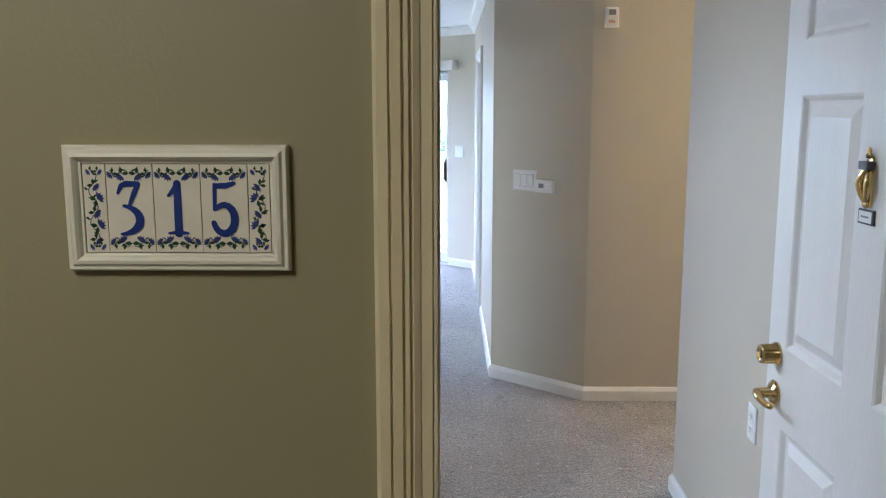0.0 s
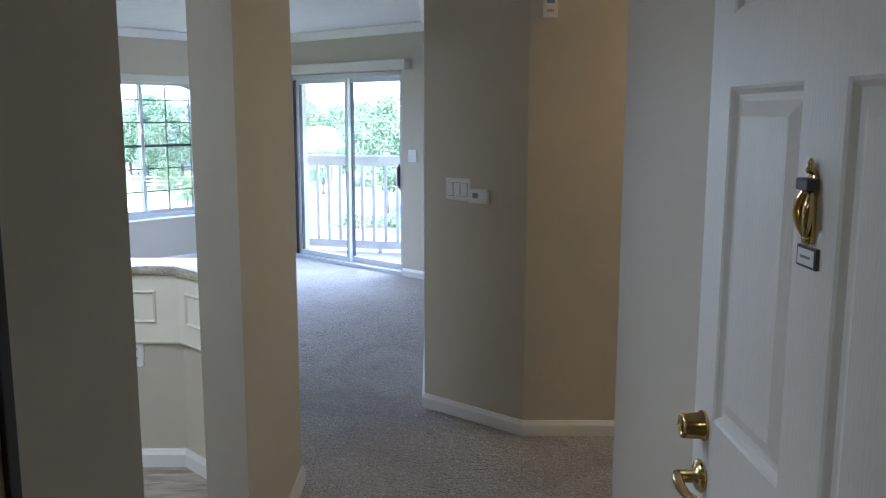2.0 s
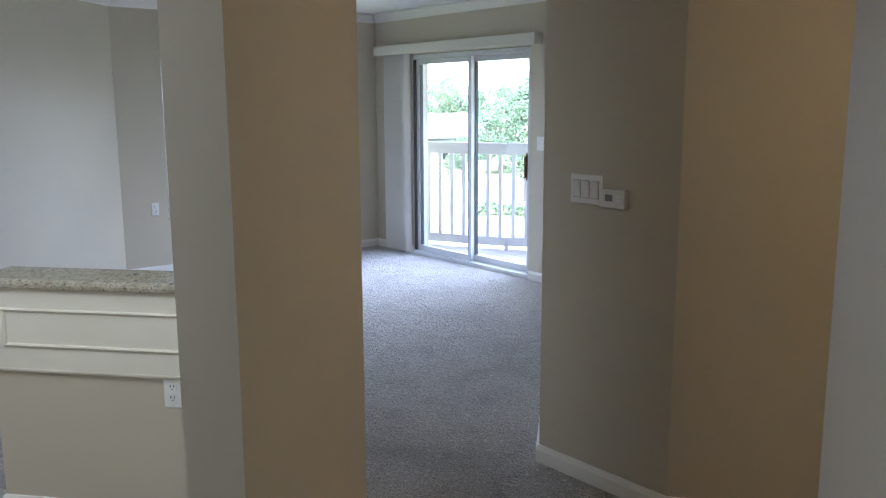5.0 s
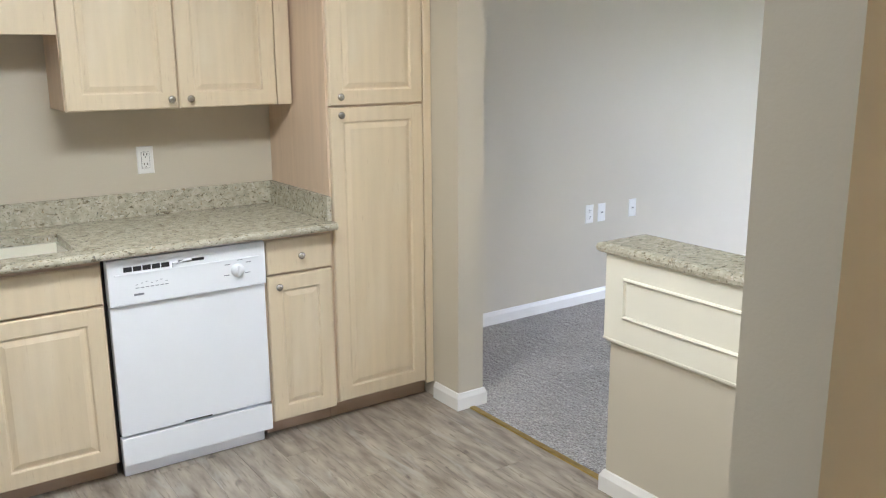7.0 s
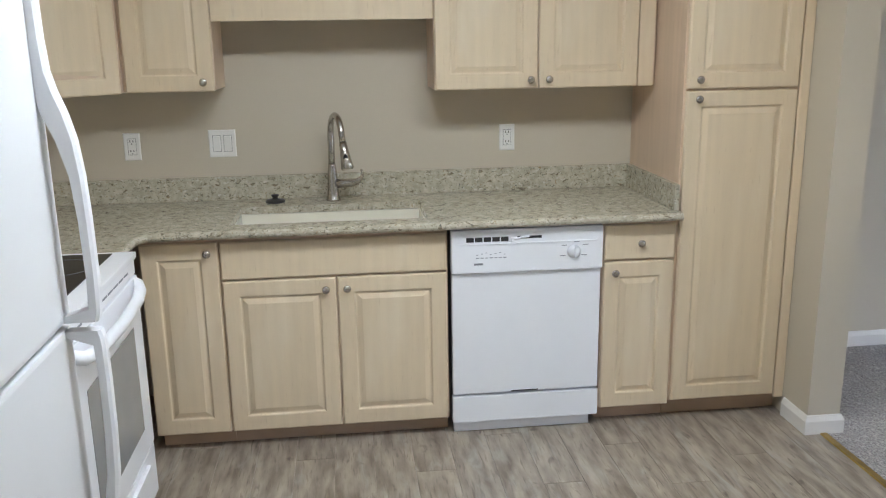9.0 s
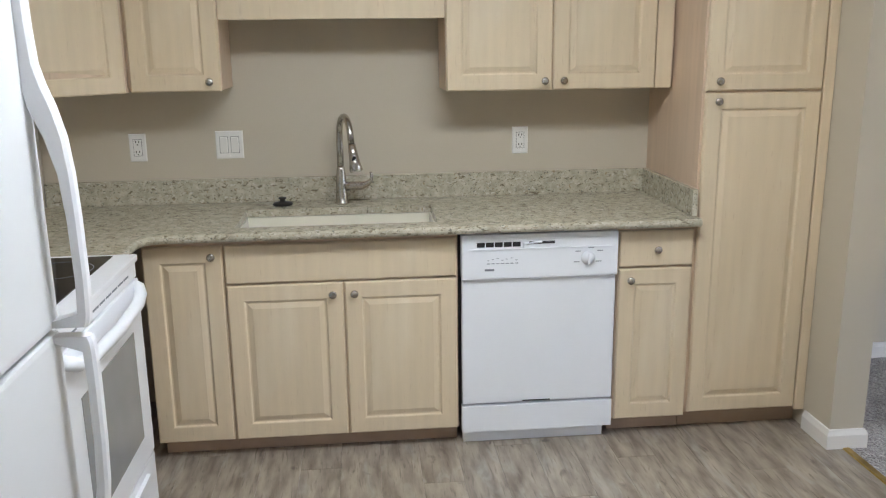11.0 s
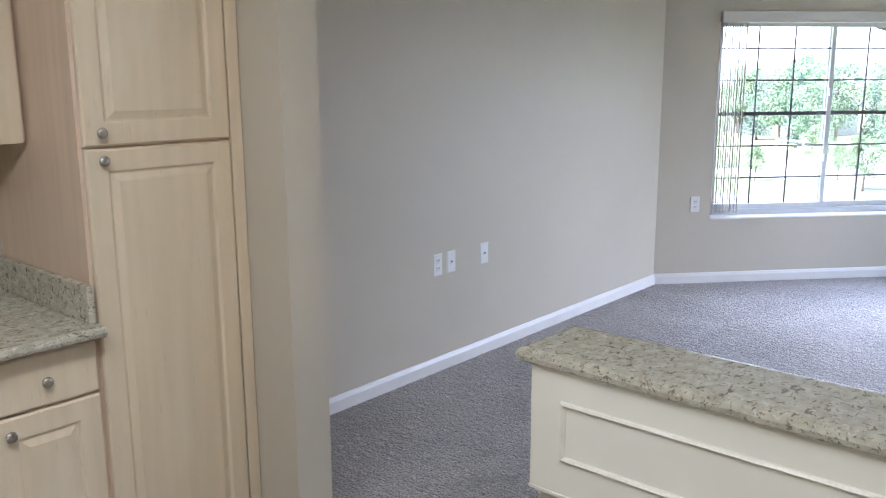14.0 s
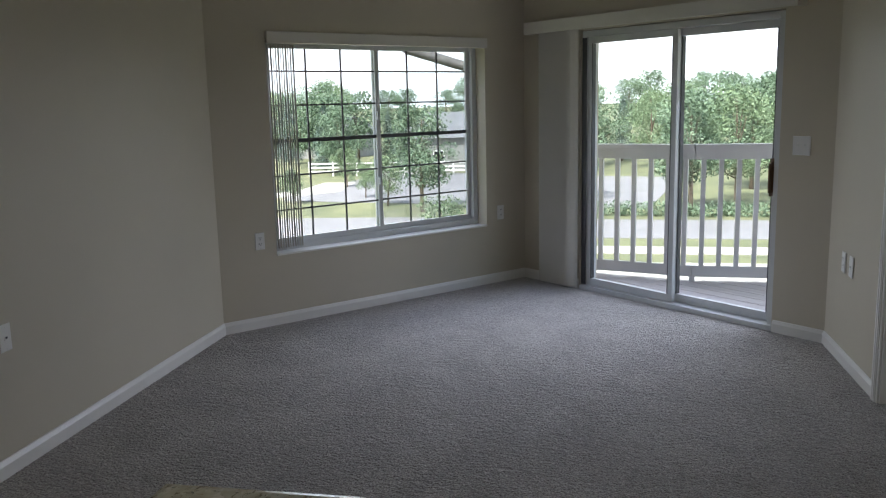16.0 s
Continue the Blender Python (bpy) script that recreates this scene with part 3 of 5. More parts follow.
s.lathe([(0.0, 0.0), (0.012, 0.003), (0.014, 0.012), (0.008, 0.020), (0.0, 0.022)], K @ pose(0, 0, -0.065) @ rx, seg=18)
s.box(0.0, 0.006, 0.457 - 0.012, 0.457 + 0.012, 1.415, 1.505, bevel=0.002)
s.done("door_knocker", brass, front_door)
s = Shape().box(0.002, 0.020, 0.457 - 0.018, 0.457 + 0.018, 1.491, 1.508, bevel=0.003)
s.done("viewer_cover", bronze, front_door)
s = Shape().box(0, 0.006, 0.457 - 0.030, 0.457 + 0.030, 1.380, 1.411, 0, 0.0015).box(0.0062, 0.0068, 0.457 - 0.025, 0.457 + 0.025, 1.384, 1.407, 1)
s.box(0.007, 0.0074, 0.457 - 0.016, 0.457 + 0.015, 1.3935, 1.3975, 2)
s.done("name_holder", [bronze, plastic_white, ink_grey], front_door)
for z in (0.25, 1.0, 1.78):
    Shape().lathe([(0.006, 0), (0.0065, 0.002), (0.0065, 0.086), (0.006, 0.088)], pose(-0.046, 0.932, z), seg=10).done("hinge", brass, front_door)

# neighbour's door, of which the casing shows beside the plaque
nd = thing("door_neighbour", pose(0, 0, 0), "closed cream corridor door with fluted casing", "door", kind="structure")
casing(nd, -1.2, -0.335, 2.05, 0.088, cream_paint, 1.62)
Shape().slab(0.86, 2.03, 0.05, [], [], 0.002).done("leaf", door_paint, nd, pose(-0.337, 1.64, 0.0, 0, 0, -90) @ pose(0, -0.862, 0))

plaque = thing("number_plaque", pose(-0.108, 1.62, 1.437), "white framed blue glazed tile house number plaque", "number sign")
pw, ph = 0.256, 0.144
prof = [(0.0, 0.0), (0.0, 0.009), (0.002, 0.0125), (0.006, 0.0125), (0.009, 0.0165), (0.013, 0.0175), (0.016, 0.014), (0.018, 0.010), (0.0205, 0.0095), (0.0205, 0.004)]
vs, fs = [], []
for ins, d in prof:
    vs += [(ins, -d, ins), (pw - ins, -d, ins), (pw - ins, -d, ph - ins), (ins, -d, ph - ins)]
for i in range(len(prof) - 1):
    fs += [[i * 4 + k, i * 4 + (k + 1) % 4, i * 4 + 4 + (k + 1) % 4, i * 4 + 4 + k] for k in range(4)]
fs.append([(len(prof) - 1) * 4 + k for k in range(4)])
Shape().faces(vs, fs).done("frame", panel_paint, plaque)
TX = [0.0215, 0.0478, 0.1015, 0.1555, 0.2095, 0.2345]
TZ0, TZ1 = 0.0215, 0.1225


def sprig(leafs, petals, cx, cz, ux, uz, size, y):
    """A five-petal bell with two leaves, drawn as thin raised glaze."""
    u, w = Vector((ux, 0, uz)), Vector((-uz, 0, ux))
    c = Vector((cx, y, cz))
    for k in range(-2, 3):
        d = (u * math.cos(k * 0.5) + w * math.sin(k * 0.5)) * size
        e = Vector((-d.z, 0, d.x)) * 0.20
        petals.faces([c, c + d * 0.6 + e, c + d, c + d * 0.6 - e], [[0, 1, 2, 3]])
    for k in (-1, 1):
        d = (-u * 0.75 + w * k * 0.8) * size
        e = Vector((-d.z, 0, d.x)) * 0.28
        c2 = c - u * size * 0.15
        leafs.faces([c2, c2 + d * 0.5 + e, c2 + d, c2 + d * 0.5 - e], [[0, 1, 2, 3]])


for k in range(5):
    x0, x1 = TX[k] + 0.0004, TX[k + 1] - 0.0004
    Shape().box(x0, x1, -0.0085, -0.002, TZ0, TZ1, 0, 0.0008).done("tile", ceramic_white, plaque)
    leafs, petals, cx, y = Shape(), Shape(), (x0 + x1) / 2, -0.0089
    if k in (1, 2, 3):
        for zz, up in ((TZ1 - 0.011, 1), (TZ0 + 0.011, -1)):
            for sd in (-1, 1):
                sprig(leafs, petals, cx + sd * 0.009, zz - 0.001 * up, sd * 0.55, -0.75 * up, 0.0085, y)
                sprig(leafs, petals, cx + sd * 0.020, zz + 0.000 * up, sd * 0.75, -0.6 * up, 0.0066, y)
                leafs.tube([(cx + sd * (0.001 + 0.0215 * i / 8), y, zz + up * (0.004 * math.sin(i * 0.9) + 0.001)) for i in range(9)], 0.0004, seg=5)
                for i in (1, 3, 5, 7):
                    lx, lz, sg = cx + sd * (0.001 + 0.0215 * i / 8), zz + up * 0.004 * math.sin(i * 0.9), 1 if i % 4 == 1 else -1
                    leafs.faces([(lx, y, lz), (lx + 0.0022 * sd, y, lz + 0.0022 * sg), (lx + 0.0046 * sd, y, lz + 0.0026 * sg), (lx + 0.0026 * sd, y, lz + 0.0002 * sg)], [[0, 1, 2, 3]])
    else:
        sd = 1 if k == 0 else -1
        for i, zz in enumerate((0.036, 0.052, 0.067, 0.083, 0.098)):
            sprig(leafs, petals, cx + sd * 0.0025 * (1 if i % 2 else -0.2), zz, sd * (0.8 if i % 2 else 0.6), 0.5 if i % 2 else -0.5, 0.0092, y)
        for zz in (0.0285, 0.1145):
            sprig(leafs, petals, cx - 0.005, zz, -0.7, -0.5, 0.006, y)
            sprig(leafs, petals, cx + 0.005, zz, 0.7, -0.5, 0.006, y)
        leafs.tube([(cx - sd * 0.002 + 0.005 * math.sin(i * 0.75), y, TZ0 + 0.008 + (TZ1 - TZ0 - 0.016) * i / 20) for i in range(21)], 0.00045, seg=5)
        for i in range(1, 20, 2):
            lx, lz, sg = cx - sd * 0.002 + 0.005 * math.sin(i * 0.75), TZ0 + 0.008 + (TZ1 - TZ0 - 0.016) * i / 20, 1 if i % 4 == 1 else -1
            leafs.faces([(lx, y, lz), (lx + 0.003 * sg, y, lz + 0.003), (lx + 0.006 * sg, y, lz + 0.0026), (lx + 0.0032 * sg, y, lz - 0.0004)], [[0, 1, 2, 3]])
    leafs.done("leaf_ornament", leaf_glaze, plaque)["kind"] = "stuff"
    petals.done("flower_ornament", petal_glaze, plaque)["kind"] = "stuff"


def text_mesh(name, body, size, parent, m, mat, bold=0.0, depth=0.0003):
    cu = bpy.data.curves.new(name, "FONT")
    cu.body, cu.size, cu.align_x, cu.align_y, cu.extrude, cu.offset = body, size, "CENTER", "CENTER", depth, bold
    cu.resolution_u = 4
    tmp = new(name, cu)
    me = bpy.data.meshes.new_from_object(tmp.evaluated_get(bpy.context.evaluated_depsgraph_get()))
    bpy.data.objects.remove(tmp)
    bpy.data.curves.remove(cu)
    me.materials.append(mat)
    ob = new(name, me)
    ob.parent, ob.matrix_basis = parent, m
    return ob


def brush(pts, widths, y, sh):
    """A painted stroke in the x-z plane: a raised ribbon of changing width with round ends."""
    P, n = [Vector((q[0], 0, q[1])) for q in pts], len(pts)
    left, right = [], []
    for i in range(n):
        d = (P[min(i + 1, n - 1)] - P[max(i - 1, 0)]).normalized()
        side = Vector((-d.z, 0, d.x)) * widths[i] / 2
        left.append(P[i] + side)
        right.append(P[i] - side)
    vs = [Vector((v.x, yy, v.z)) for yy in (y, y - 0.0004) for v in left + right]
    m = 2 * n
    fs = []
    for i in range(n - 1):
        fs += [[m + i, m + i + 1, m + n + i + 1, m + n + i], [i, i + 1, m + i + 1, m + i], [n + i, n + i + 1, m + n + i + 1, m + n + i]]
    fs += [[0, n, m + n, m], [n - 1, 2 * n - 1, m + 2 * n - 1, m + n - 1]]
    sh.faces(vs, fs)
    for q, w in ((P[0], widths[0]), (P[-1], widths[-1])):
        ring = [(q.x + w / 2 * math.cos(t), y - 0.0005, q.z + w / 2 * math.sin(t)) for t in [math.pi * k / 5 for k in range(10)]]
        sh.faces(ring, [list(range(10))])


def bowl(cx, cz, rx_, rz_, a0_, a1_, n=14):
    return [(cx + rx_ * math.cos(radians(a0_ + (a1_ - a0_) * i / n)), cz + rz_ * math.sin(radians(a0_ + (a1_ - a0_) * i / n))) for i in range(n + 1)]


def taper(w0, w1, w2, n):
    return [w0 + (w1 - w0) * math.sin(math.pi * i / n) + (w2 - w0) * i / n * (1 - math.sin(math.pi * i / n)) for i in range(n + 1)]


for k, ch in ((1, "3"), (2, "1"), (3, "5")):
    c0, zb, sh, y = (TX[k] + TX[k + 1]) / 2, 0.0425, Shape(), -0.0088
    if ch == "1":
        brush([(c0 + 0.0005, zb + 0.001), (c0 + 0.0005, zb + 0.058)], [0.0095, 0.0085], y, sh)
        brush([(c0 + 0.001, zb + 0.0585), (c0 - 0.004, zb + 0.050), (c0 - 0.0095, zb + 0.0445)], [0.006, 0.006, 0.0035], y - 0.0003, sh)
        brush([(c0 - 0.0105, zb + 0.0012), (c0, zb + 0.0022), (c0 + 0.0115, zb + 0.0012)], [0.0028, 0.005, 0.0028], y - 0.0006, sh)
    elif ch == "3":
        brush([(c0 - 0.0135, zb + 0.0475), (c0 - 0.0095, zb + 0.0555), (c0 - 0.004, zb + 0.0575), (c0 + 0.0095, zb + 0.0575)], [0.0035, 0.006, 0.0075, 0.006], y, sh)
        brush([(c0 + 0.0095, zb + 0.0575), (c0 + 0.005, zb + 0.047), (c0 - 0.001, zb + 0.0335)], [0.0055, 0.0062, 0.0035], y - 0.0003, sh)
        brush(bowl(c0 - 0.012, zb + 0.0165, 0.0225, 0.0165, 78, -88), taper(0.0035, 0.0098, 0.0032, 14), y - 0.0006, sh)
    else:
        brush([(c0 - 0.010, zb + 0.0555), (c0 + 0.002, zb + 0.0555), (c0 + 0.0115, zb + 0.0585)], [0.006, 0.007, 0.0045], y, sh)
        brush([(c0 - 0.0105, zb + 0.057), (c0 - 0.011, zb + 0.044), (c0 - 0.0115, zb + 0.0285)], [0.0045, 0.0045, 0.004], y - 0.0003, sh)
        brush([(c0 - 0.0115, zb + 0.0285)] + bowl(c0 - 0.001, zb + 0.0175, 0.0122, 0.0165, 128, -165), [0.004] + taper(0.0055, 0.0092, 0.0062, 14), y - 0.0006, sh)
    sh.done("digit", cobalt, plaque, fix=False)


# ---- wall plates ----
def plate(m, kinds, label, category, w1=0.070, h=0.118):
    """A wall plate facing +x (local): kinds per gang: outlet, gfci, rocker, toggle, jack."""
    n = len(kinds)
    w = w1 + 0.046 * (n - 1)
    ob = thing("wall_plate", m, label, category)
    s = Shape()
    s.rings([((-w / 2, w / 2, -h / 2, h / 2), 0.0005), ((-w / 2, w / 2, -h / 2, h / 2), 0.003), ((-w / 2 + 0.004, w / 2 - 0.004, -h / 2 + 0.004, h / 2 - 0.004), 0.006)], 0, True)
    s.done("plate", plastic_white, ob)
    for i, kd in enumerate(kinds):
        c = (i - (n - 1) / 2) * 0.046
        q = Shape()
        if kd in ("rocker", "gfci"):
            q.box(0.0055, 0.0064, c - 0.0178, c + 0.0178, -0.0353, 0.0353, 1)
        if kd in ("outlet", "gfci"):
            for z in (-0.021, 0.021):
                if kd == "outlet":
                    q.box(0.005, 0.0085, c - 0.0165, c + 0.0165, z - 0.0145, z + 0.0145, 0, 0.002)
                for dy in (-0.0065, 0.0065):
                    q.box(0.0084, 0.0089, c + dy - 0.0017, c + dy + 0.0017, z - 0.001, z + 0.008, 1)
                q.lathe([(0.0, 0), (0.0026, 0), (0.0026, 0.0005), (0, 0.0005)], pose(0.0084, c, z - 0.008) @ pose(0, 0, 0, 0, 90), 1, 8)
            if kd == "gfci":
                q.box(0.005, 0.0082, c - 0.0165, c + 0.0165, -0.034, 0.034, 0, 0.001)
                q.box(0.008, 0.0095, c - 0.007, c + 0.007, -0.005, 0.005, 0, 0.0008)
        elif kd == "rocker":
            q.box(0.005, 0.0080, c - 0.0165, c + 0.0165, -0.034, 0.034, 0, 0.001)
            q.faces([(0.008, c - 0.014, -0.031), (0.008, c + 0.014, -0.031), (0.0125, c + 0.014, 0.031), (0.0125, c - 0.014, 0.031), (0.008, c - 0.014, 0.031), (0.008, c + 0.014, 0.031)], [[0, 1, 2, 3], [3, 2, 5, 4], [0, 3, 4], [1, 5, 2]])
        elif kd == "toggle":
            q.box(0.005, 0.0075, c - 0.006, c + 0.006, -0.013, 0.013, 0, 0.001)
            q.box(0.006, 0.017, c - 0.004, c + 0.004, 0.0, 0.009, 0, 0.0015)
        elif kd == "jack":
            q.box(0.005, 0.0085, c - 0.011, c + 0.011, -0.011, 0.011, 0, 0.001).box(0.0084, 0.0089, c - 0.006, c + 0.006, -0.004, 0.005, 1)
        q.done("insert", [plastic_white, slot_black], ob)
    for z in (-0.047, 0.047):
        Shape().lathe([(0, 0), (0.003, 0), (0.0025, 0.0012), (0, 0.0014)], pose(0.0055, 0, z) @ pose(0, 0, 0, 0, 90), 0, 8).done("screw", plastic_white, ob)
    return ob


def at1(s_, z):
    p_ = on1(s_)
    return pose(p_.x, p_.y, z, 0, 0, A1 - 90)


def at2(s_, z):
    p_ = on2(s_)
    return pose(p_.x, p_.y, z, 0, 0, A2 - 90)


AD = math.degrees(math.atan2((D1 - D0).y, (D1 - D0).x))


def atd(s_, z):
    p_ = D0 + (D1 - D0).normalized() * s_
    return pose(p_.x, p_.y, z, 0, 0, AD - 90)


plate(atd(0.235, 1.226), ["rocker"] * 3, "white triple rocker light switch on greige wall", "light switch")
plate(pose(1.278, 3.21, 0.648, 0, 0, 180), ["outlet"], "white duplex outlet behind the entry door", "outlet")
plate(pose(KX, 2.134, 1.153), ["gfci"], "white outlet above the kitchen backsplash", "outlet")
plate(pose(KX, 2.515, 1.157), ["rocker"] * 2, "white double rocker switch above the sink", "light switch")
plate(pose(KX, 3.772, 1.149), ["gfci"], "white outlet above the kitchen backsplash", "outlet")
plate(pose(-3.287, 6.555, 0.585), ["outlet"], "white outlet on living room wall", "outlet")
plate(pose(-3.289, 6.665, 0.585), ["jack"], "white cable jack plate on living room wall", "outlet")
plate(pose(-3.294, 6.955, 0.585), ["jack"], "white phone jack plate on living room wall", "outlet")
plate(at1(0.297, 0.607), ["outlet"], "white outlet beside the window", "outlet")
plate(at1(2.49, 0.592), ["outlet"], "white outlet beside the window", "outlet")
plate(at2(2.508, 1.208), ["toggle", "toggle"], "white double light switch beside the balcony door", "light switch")
plate(pose(0.53, 8.97, 0.575, 0, 0, 180), ["outlet"], "white outlet on living room wall", "outlet")
plate(pose(0.53, 8.82, 0.575, 0, 0, 180), ["jack"], "white jack plate on living room wall", "outlet")
plate(pose(-0.731, 4.884, 0.533, 0, 0, -90), ["outlet"], "white outlet on the half wall below the bar", "outlet")

th = thing("thermostat", atd(0.378, 1.20), "small white digital thermostat on greige wall", "thermostat")
Shape().box(0, 0.026, -0.060, 0.060, -0.037, 0.037, 0, 0.006).done("housing", plastic_white, th)
Shape().box(0.0262, 0.0268, -0.030, 0.004, -0.010, 0.016, 0, 0.0003).done("display", ink_grey, th)
Shape().box(0.0262, 0.028, 0.020, 0.045, -0.012, -0.002, 0, 0.0005).box(0.0262, 0.028, 0.020, 0.045, 0.006, 0.016, 0, 0.0005).done("button", enamel, th)

fa = thing("fire_alarm_strobe", pose(1.158, 5.262, 2.107, 0, 0, -90), "white fire alarm strobe with red lettering", "fire alarm")
Shape().box(0, 0.034, -0.035, 0.035, -0.052, 0.052, 0, 0.005).done("housing", plastic_white, fa)
Shape().box(0.034, 0.046, -0.018, 0.018, 0.012, 0.040, 0, 0.004).done("lens", oven_glass, fa)
red_ink = material("red_ink", (0.55, 0.10, 0.08), 0.5, bump=0)
text_mesh("lettering", "FIRE", 0.019, fa, pose(0.0345, 0, -0.022, 90, 0, 90), red_ink, 0.0004)


# ---- bar half wall ----
bar = thing("bar_half_wall", pose(0, 0, 0), "half wall with ivory panels and speckled granite bar top", "breakfast bar", kind="structure")
front = [(-1.449, 4.884), (-0.52, 4.884), (-0.086, 4.45)]
back = [(-0.086, 4.70), (-0.44, 5.075), (-1.449, 5.065)]
Shape().prism(front + back, -0.02, 0.906).done("wall", wall_paint, bar)
pan = [(0.0, 0.600), (-0.018, 0.600), (-0.018, 0.906), (0.0, 0.906)]
ring = [(-0.086, 4.70), (-0.44, 5.075), (-1.449, 5.065), (-1.449, 4.884), (-0.52, 4.884), (-0.086, 4.45)]
Shape().sweep(pan, ring).done("apron", panel_paint, bar)
Shape().sweep([(0.0, 0.582), (-0.008, 0.582), (-0.011, 0.589), (-0.021, 0.593), (-0.021, 0.600), (0.0, 0.600)], ring).done("moulding", panel_paint, bar)
Shape().sweep([(o * 1.2, z * 1.05) for o, z in BASE], ring).done("baseboard", trim_paint, bar)


def bead_frame(m, w, h):
    s = Shape()
    s.rings([((0, w, 0, h), 0.0), ((0.001, w - 0.001, 0.001, h - 0.001), 0.007), ((0.006, w - 0.006, 0.006, h - 0.006), 0.010), ((0.011, w - 0.011, 0.011, h - 0.011), 0.006), ((0.013, w - 0.013, 0.013, h - 0.013), 0.0)], 0, False)
    return s.done("panel_bead", panel_paint, bar, m)


bead_frame(pose(-1.382, 4.866, 0.685, 0, 0, -90), 0.757, 0.146)
bead_frame(pose(-0.475, 4.8135, 0.685, 0, 0, -135), 0.44, 0.146)
cap = [(-1.478, 4.860), (-0.533, 4.860), (-0.088, 4.415), (-0.088, 4.715), (-0.44, 5.070), (-1.478, 5.070)]
Shape().prism(cap, 0.9065, 0.943).done("bar_top", granite, bar)
NOSE = [(0.001, 0.9065), (-0.010, 0.908), (-0.016, 0.914), (-0.019, 0.925), (-0.016, 0.936), (-0.010, 0.941), (0.001, 0.943)]
Shape().sweep(NOSE, [cap[3], cap[4], cap[5], cap[0], cap[1], cap[2]]).done("edge", granite, bar)


# ---- kitchen ----
FX = -2.55
CABP = [(0.003, -0.0015), (0.007, -0.0075), (0.012, -0.008), (0.029, -0.002), (0.032, -0.0008)]
KNOB = [(0, 0), (0.006, 0), (0.0055, 0.010), (0.0075, 0.014), (0.0145, 0.017), (0.0155, 0.021), (0.013, 0.025), (0.006, 0.0265), (0, 0.0268)]


def cab_door(parent, y0, y1, z0, z1, knob=None, x=FX, plain=False, rail=0.06, m=None):
    w, h = y1 - y0, z1 - z0
    rects = [] if plain else [(rail, w - rail, rail, h - rail)]
    base = m if m is not None else pose(x, y0, z0)
    d = Shape().slab(w, h, 0.020, rects, CABP, 0.005).done("drawer_front" if plain else "door", maple, parent, base)
    if knob:
        Shape().lathe(KNOB, pose(0, knob[0], knob[1]) @ rx, seg=18).done("knob", nickel, d)
    return d


def carcass(name, y0, y1, z0, z1, label, x0=KX, x1=FX - 0.0205, toe=True, category="cabinet"):
    ob = thing(name, pose(0, 0, 0), label, category, "kitchen cabinets")
    Shape().box(x0, x1, y0, y1, z0, z1, 0, 0.001).done("body", maple_side, ob)
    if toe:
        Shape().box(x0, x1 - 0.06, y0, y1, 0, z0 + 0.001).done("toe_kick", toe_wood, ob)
    return ob


TOE = 0.075
c = carcass("corner_cabinet", 2.27, 2.554, TOE, 0.877, "pale maple corner base cabinet with narrow door")
cab_door(c, 2.262, 2.549, TOE + 0.004, 0.852, (0.25, 0.735))
c = carcass("sink_cabinet", 2.555, 3.425, TOE, 0.685, "pale maple sink base cabinet with two doors")
Shape().box(FX - 0.048, FX - 0.0205, 2.555, 3.425, 0.686, 0.8765).done("front_rail", maple_side, c)
cab_door(c, 2.557, 3.419, 0.705, 0.852, plain=True)
cab_door(c, 2.557, 2.988, TOE + 0.004, 0.697, (0.392, 0.575))
cab_door(c, 2.994, 3.419, TOE + 0.004, 0.697, (0.036, 0.575))
c = carcass("drawer_cabinet", 4.049, 4.349, TOE, 0.877, "narrow pale maple base cabinet with drawer and door")
cab_door(c, 4.054, 4.345, 0.715, 0.857, (0.145, 0.068), plain=True)
cab_door(c, 4.054, 4.345, TOE + 0.004, 0.706, (0.042, 0.585))
c = carcass("pantry_cabinet", 4.352, 4.858, TOE + 0.01, 2.30, "tall pale maple pantry cabinet")
cab_door(c, 4.362, 4.812, TOE + 0.018, 1.374, (0.042, 1.25), rail=0.058)
cab_door(c, 4.362, 4.812, 1.382, 2.29, (0.042, 0.035), rail=0.058)
Shape().box(FX - 0.020, FX - 0.004, 4.818, 4.860, TOE, 2.30, 0, 0.006).done("filler", maple, c)
UX = -2.86


def upper(y0, y1, z0, z1, label):
    return carcass("wall_cabinet", y0, y1, z0, z1, label, KX, UX - 0.0205, False)


c = upper(3.417, 4.348, 1.383, 2.15, "pale maple two-door wall cabinet above dishwasher")
cab_door(c, 3.420, 3.845, 1.380, 2.145, (0.393, 0.036), UX)
cab_door(c, 3.850, 4.268, 1.380, 2.145, (0.040, 0.036), UX)
Shape().box(UX - 0.02, UX - 0.002, 4.272, 4.336, 1.380, 2.15, 0, 0.003).done("filler", maple, c)
c = upper(2.19, 2.545, 1.400, 2.15, "pale maple wall cabinet beside the sink")
cab_door(c, 2.203, 2.542, 1.396, 2.145, (0.300, 0.036), UX)
c = upper(2.548, 3.414, 1.80, 2.15, "short pale maple wall cabinet above the sink valance")
Shape().box(UX - 0.02, UX - 0.0005, 2.548, 3.414, 1.663, 1.790, 0, 0.002).done("valance", maple, c)
cab_door(c, 2.552, 2.979, 1.805, 2.145, None, UX)
cab_door(c, 2.984, 3.411, 1.805, 2.145, None, UX)
c = thing("corner_wall_cabinet", pose(0, 0, 0), "pale maple diagonal corner wall cabinet", "cabinet", "kitchen cabinets")
Shape().prism([(KX, 1.74), (-2.52, 1.74), (-2.52, 1.865), (UX - 0.012, 2.188), (KX, 2.188)], 1.396, 2.15).done("body", maple_side, c)
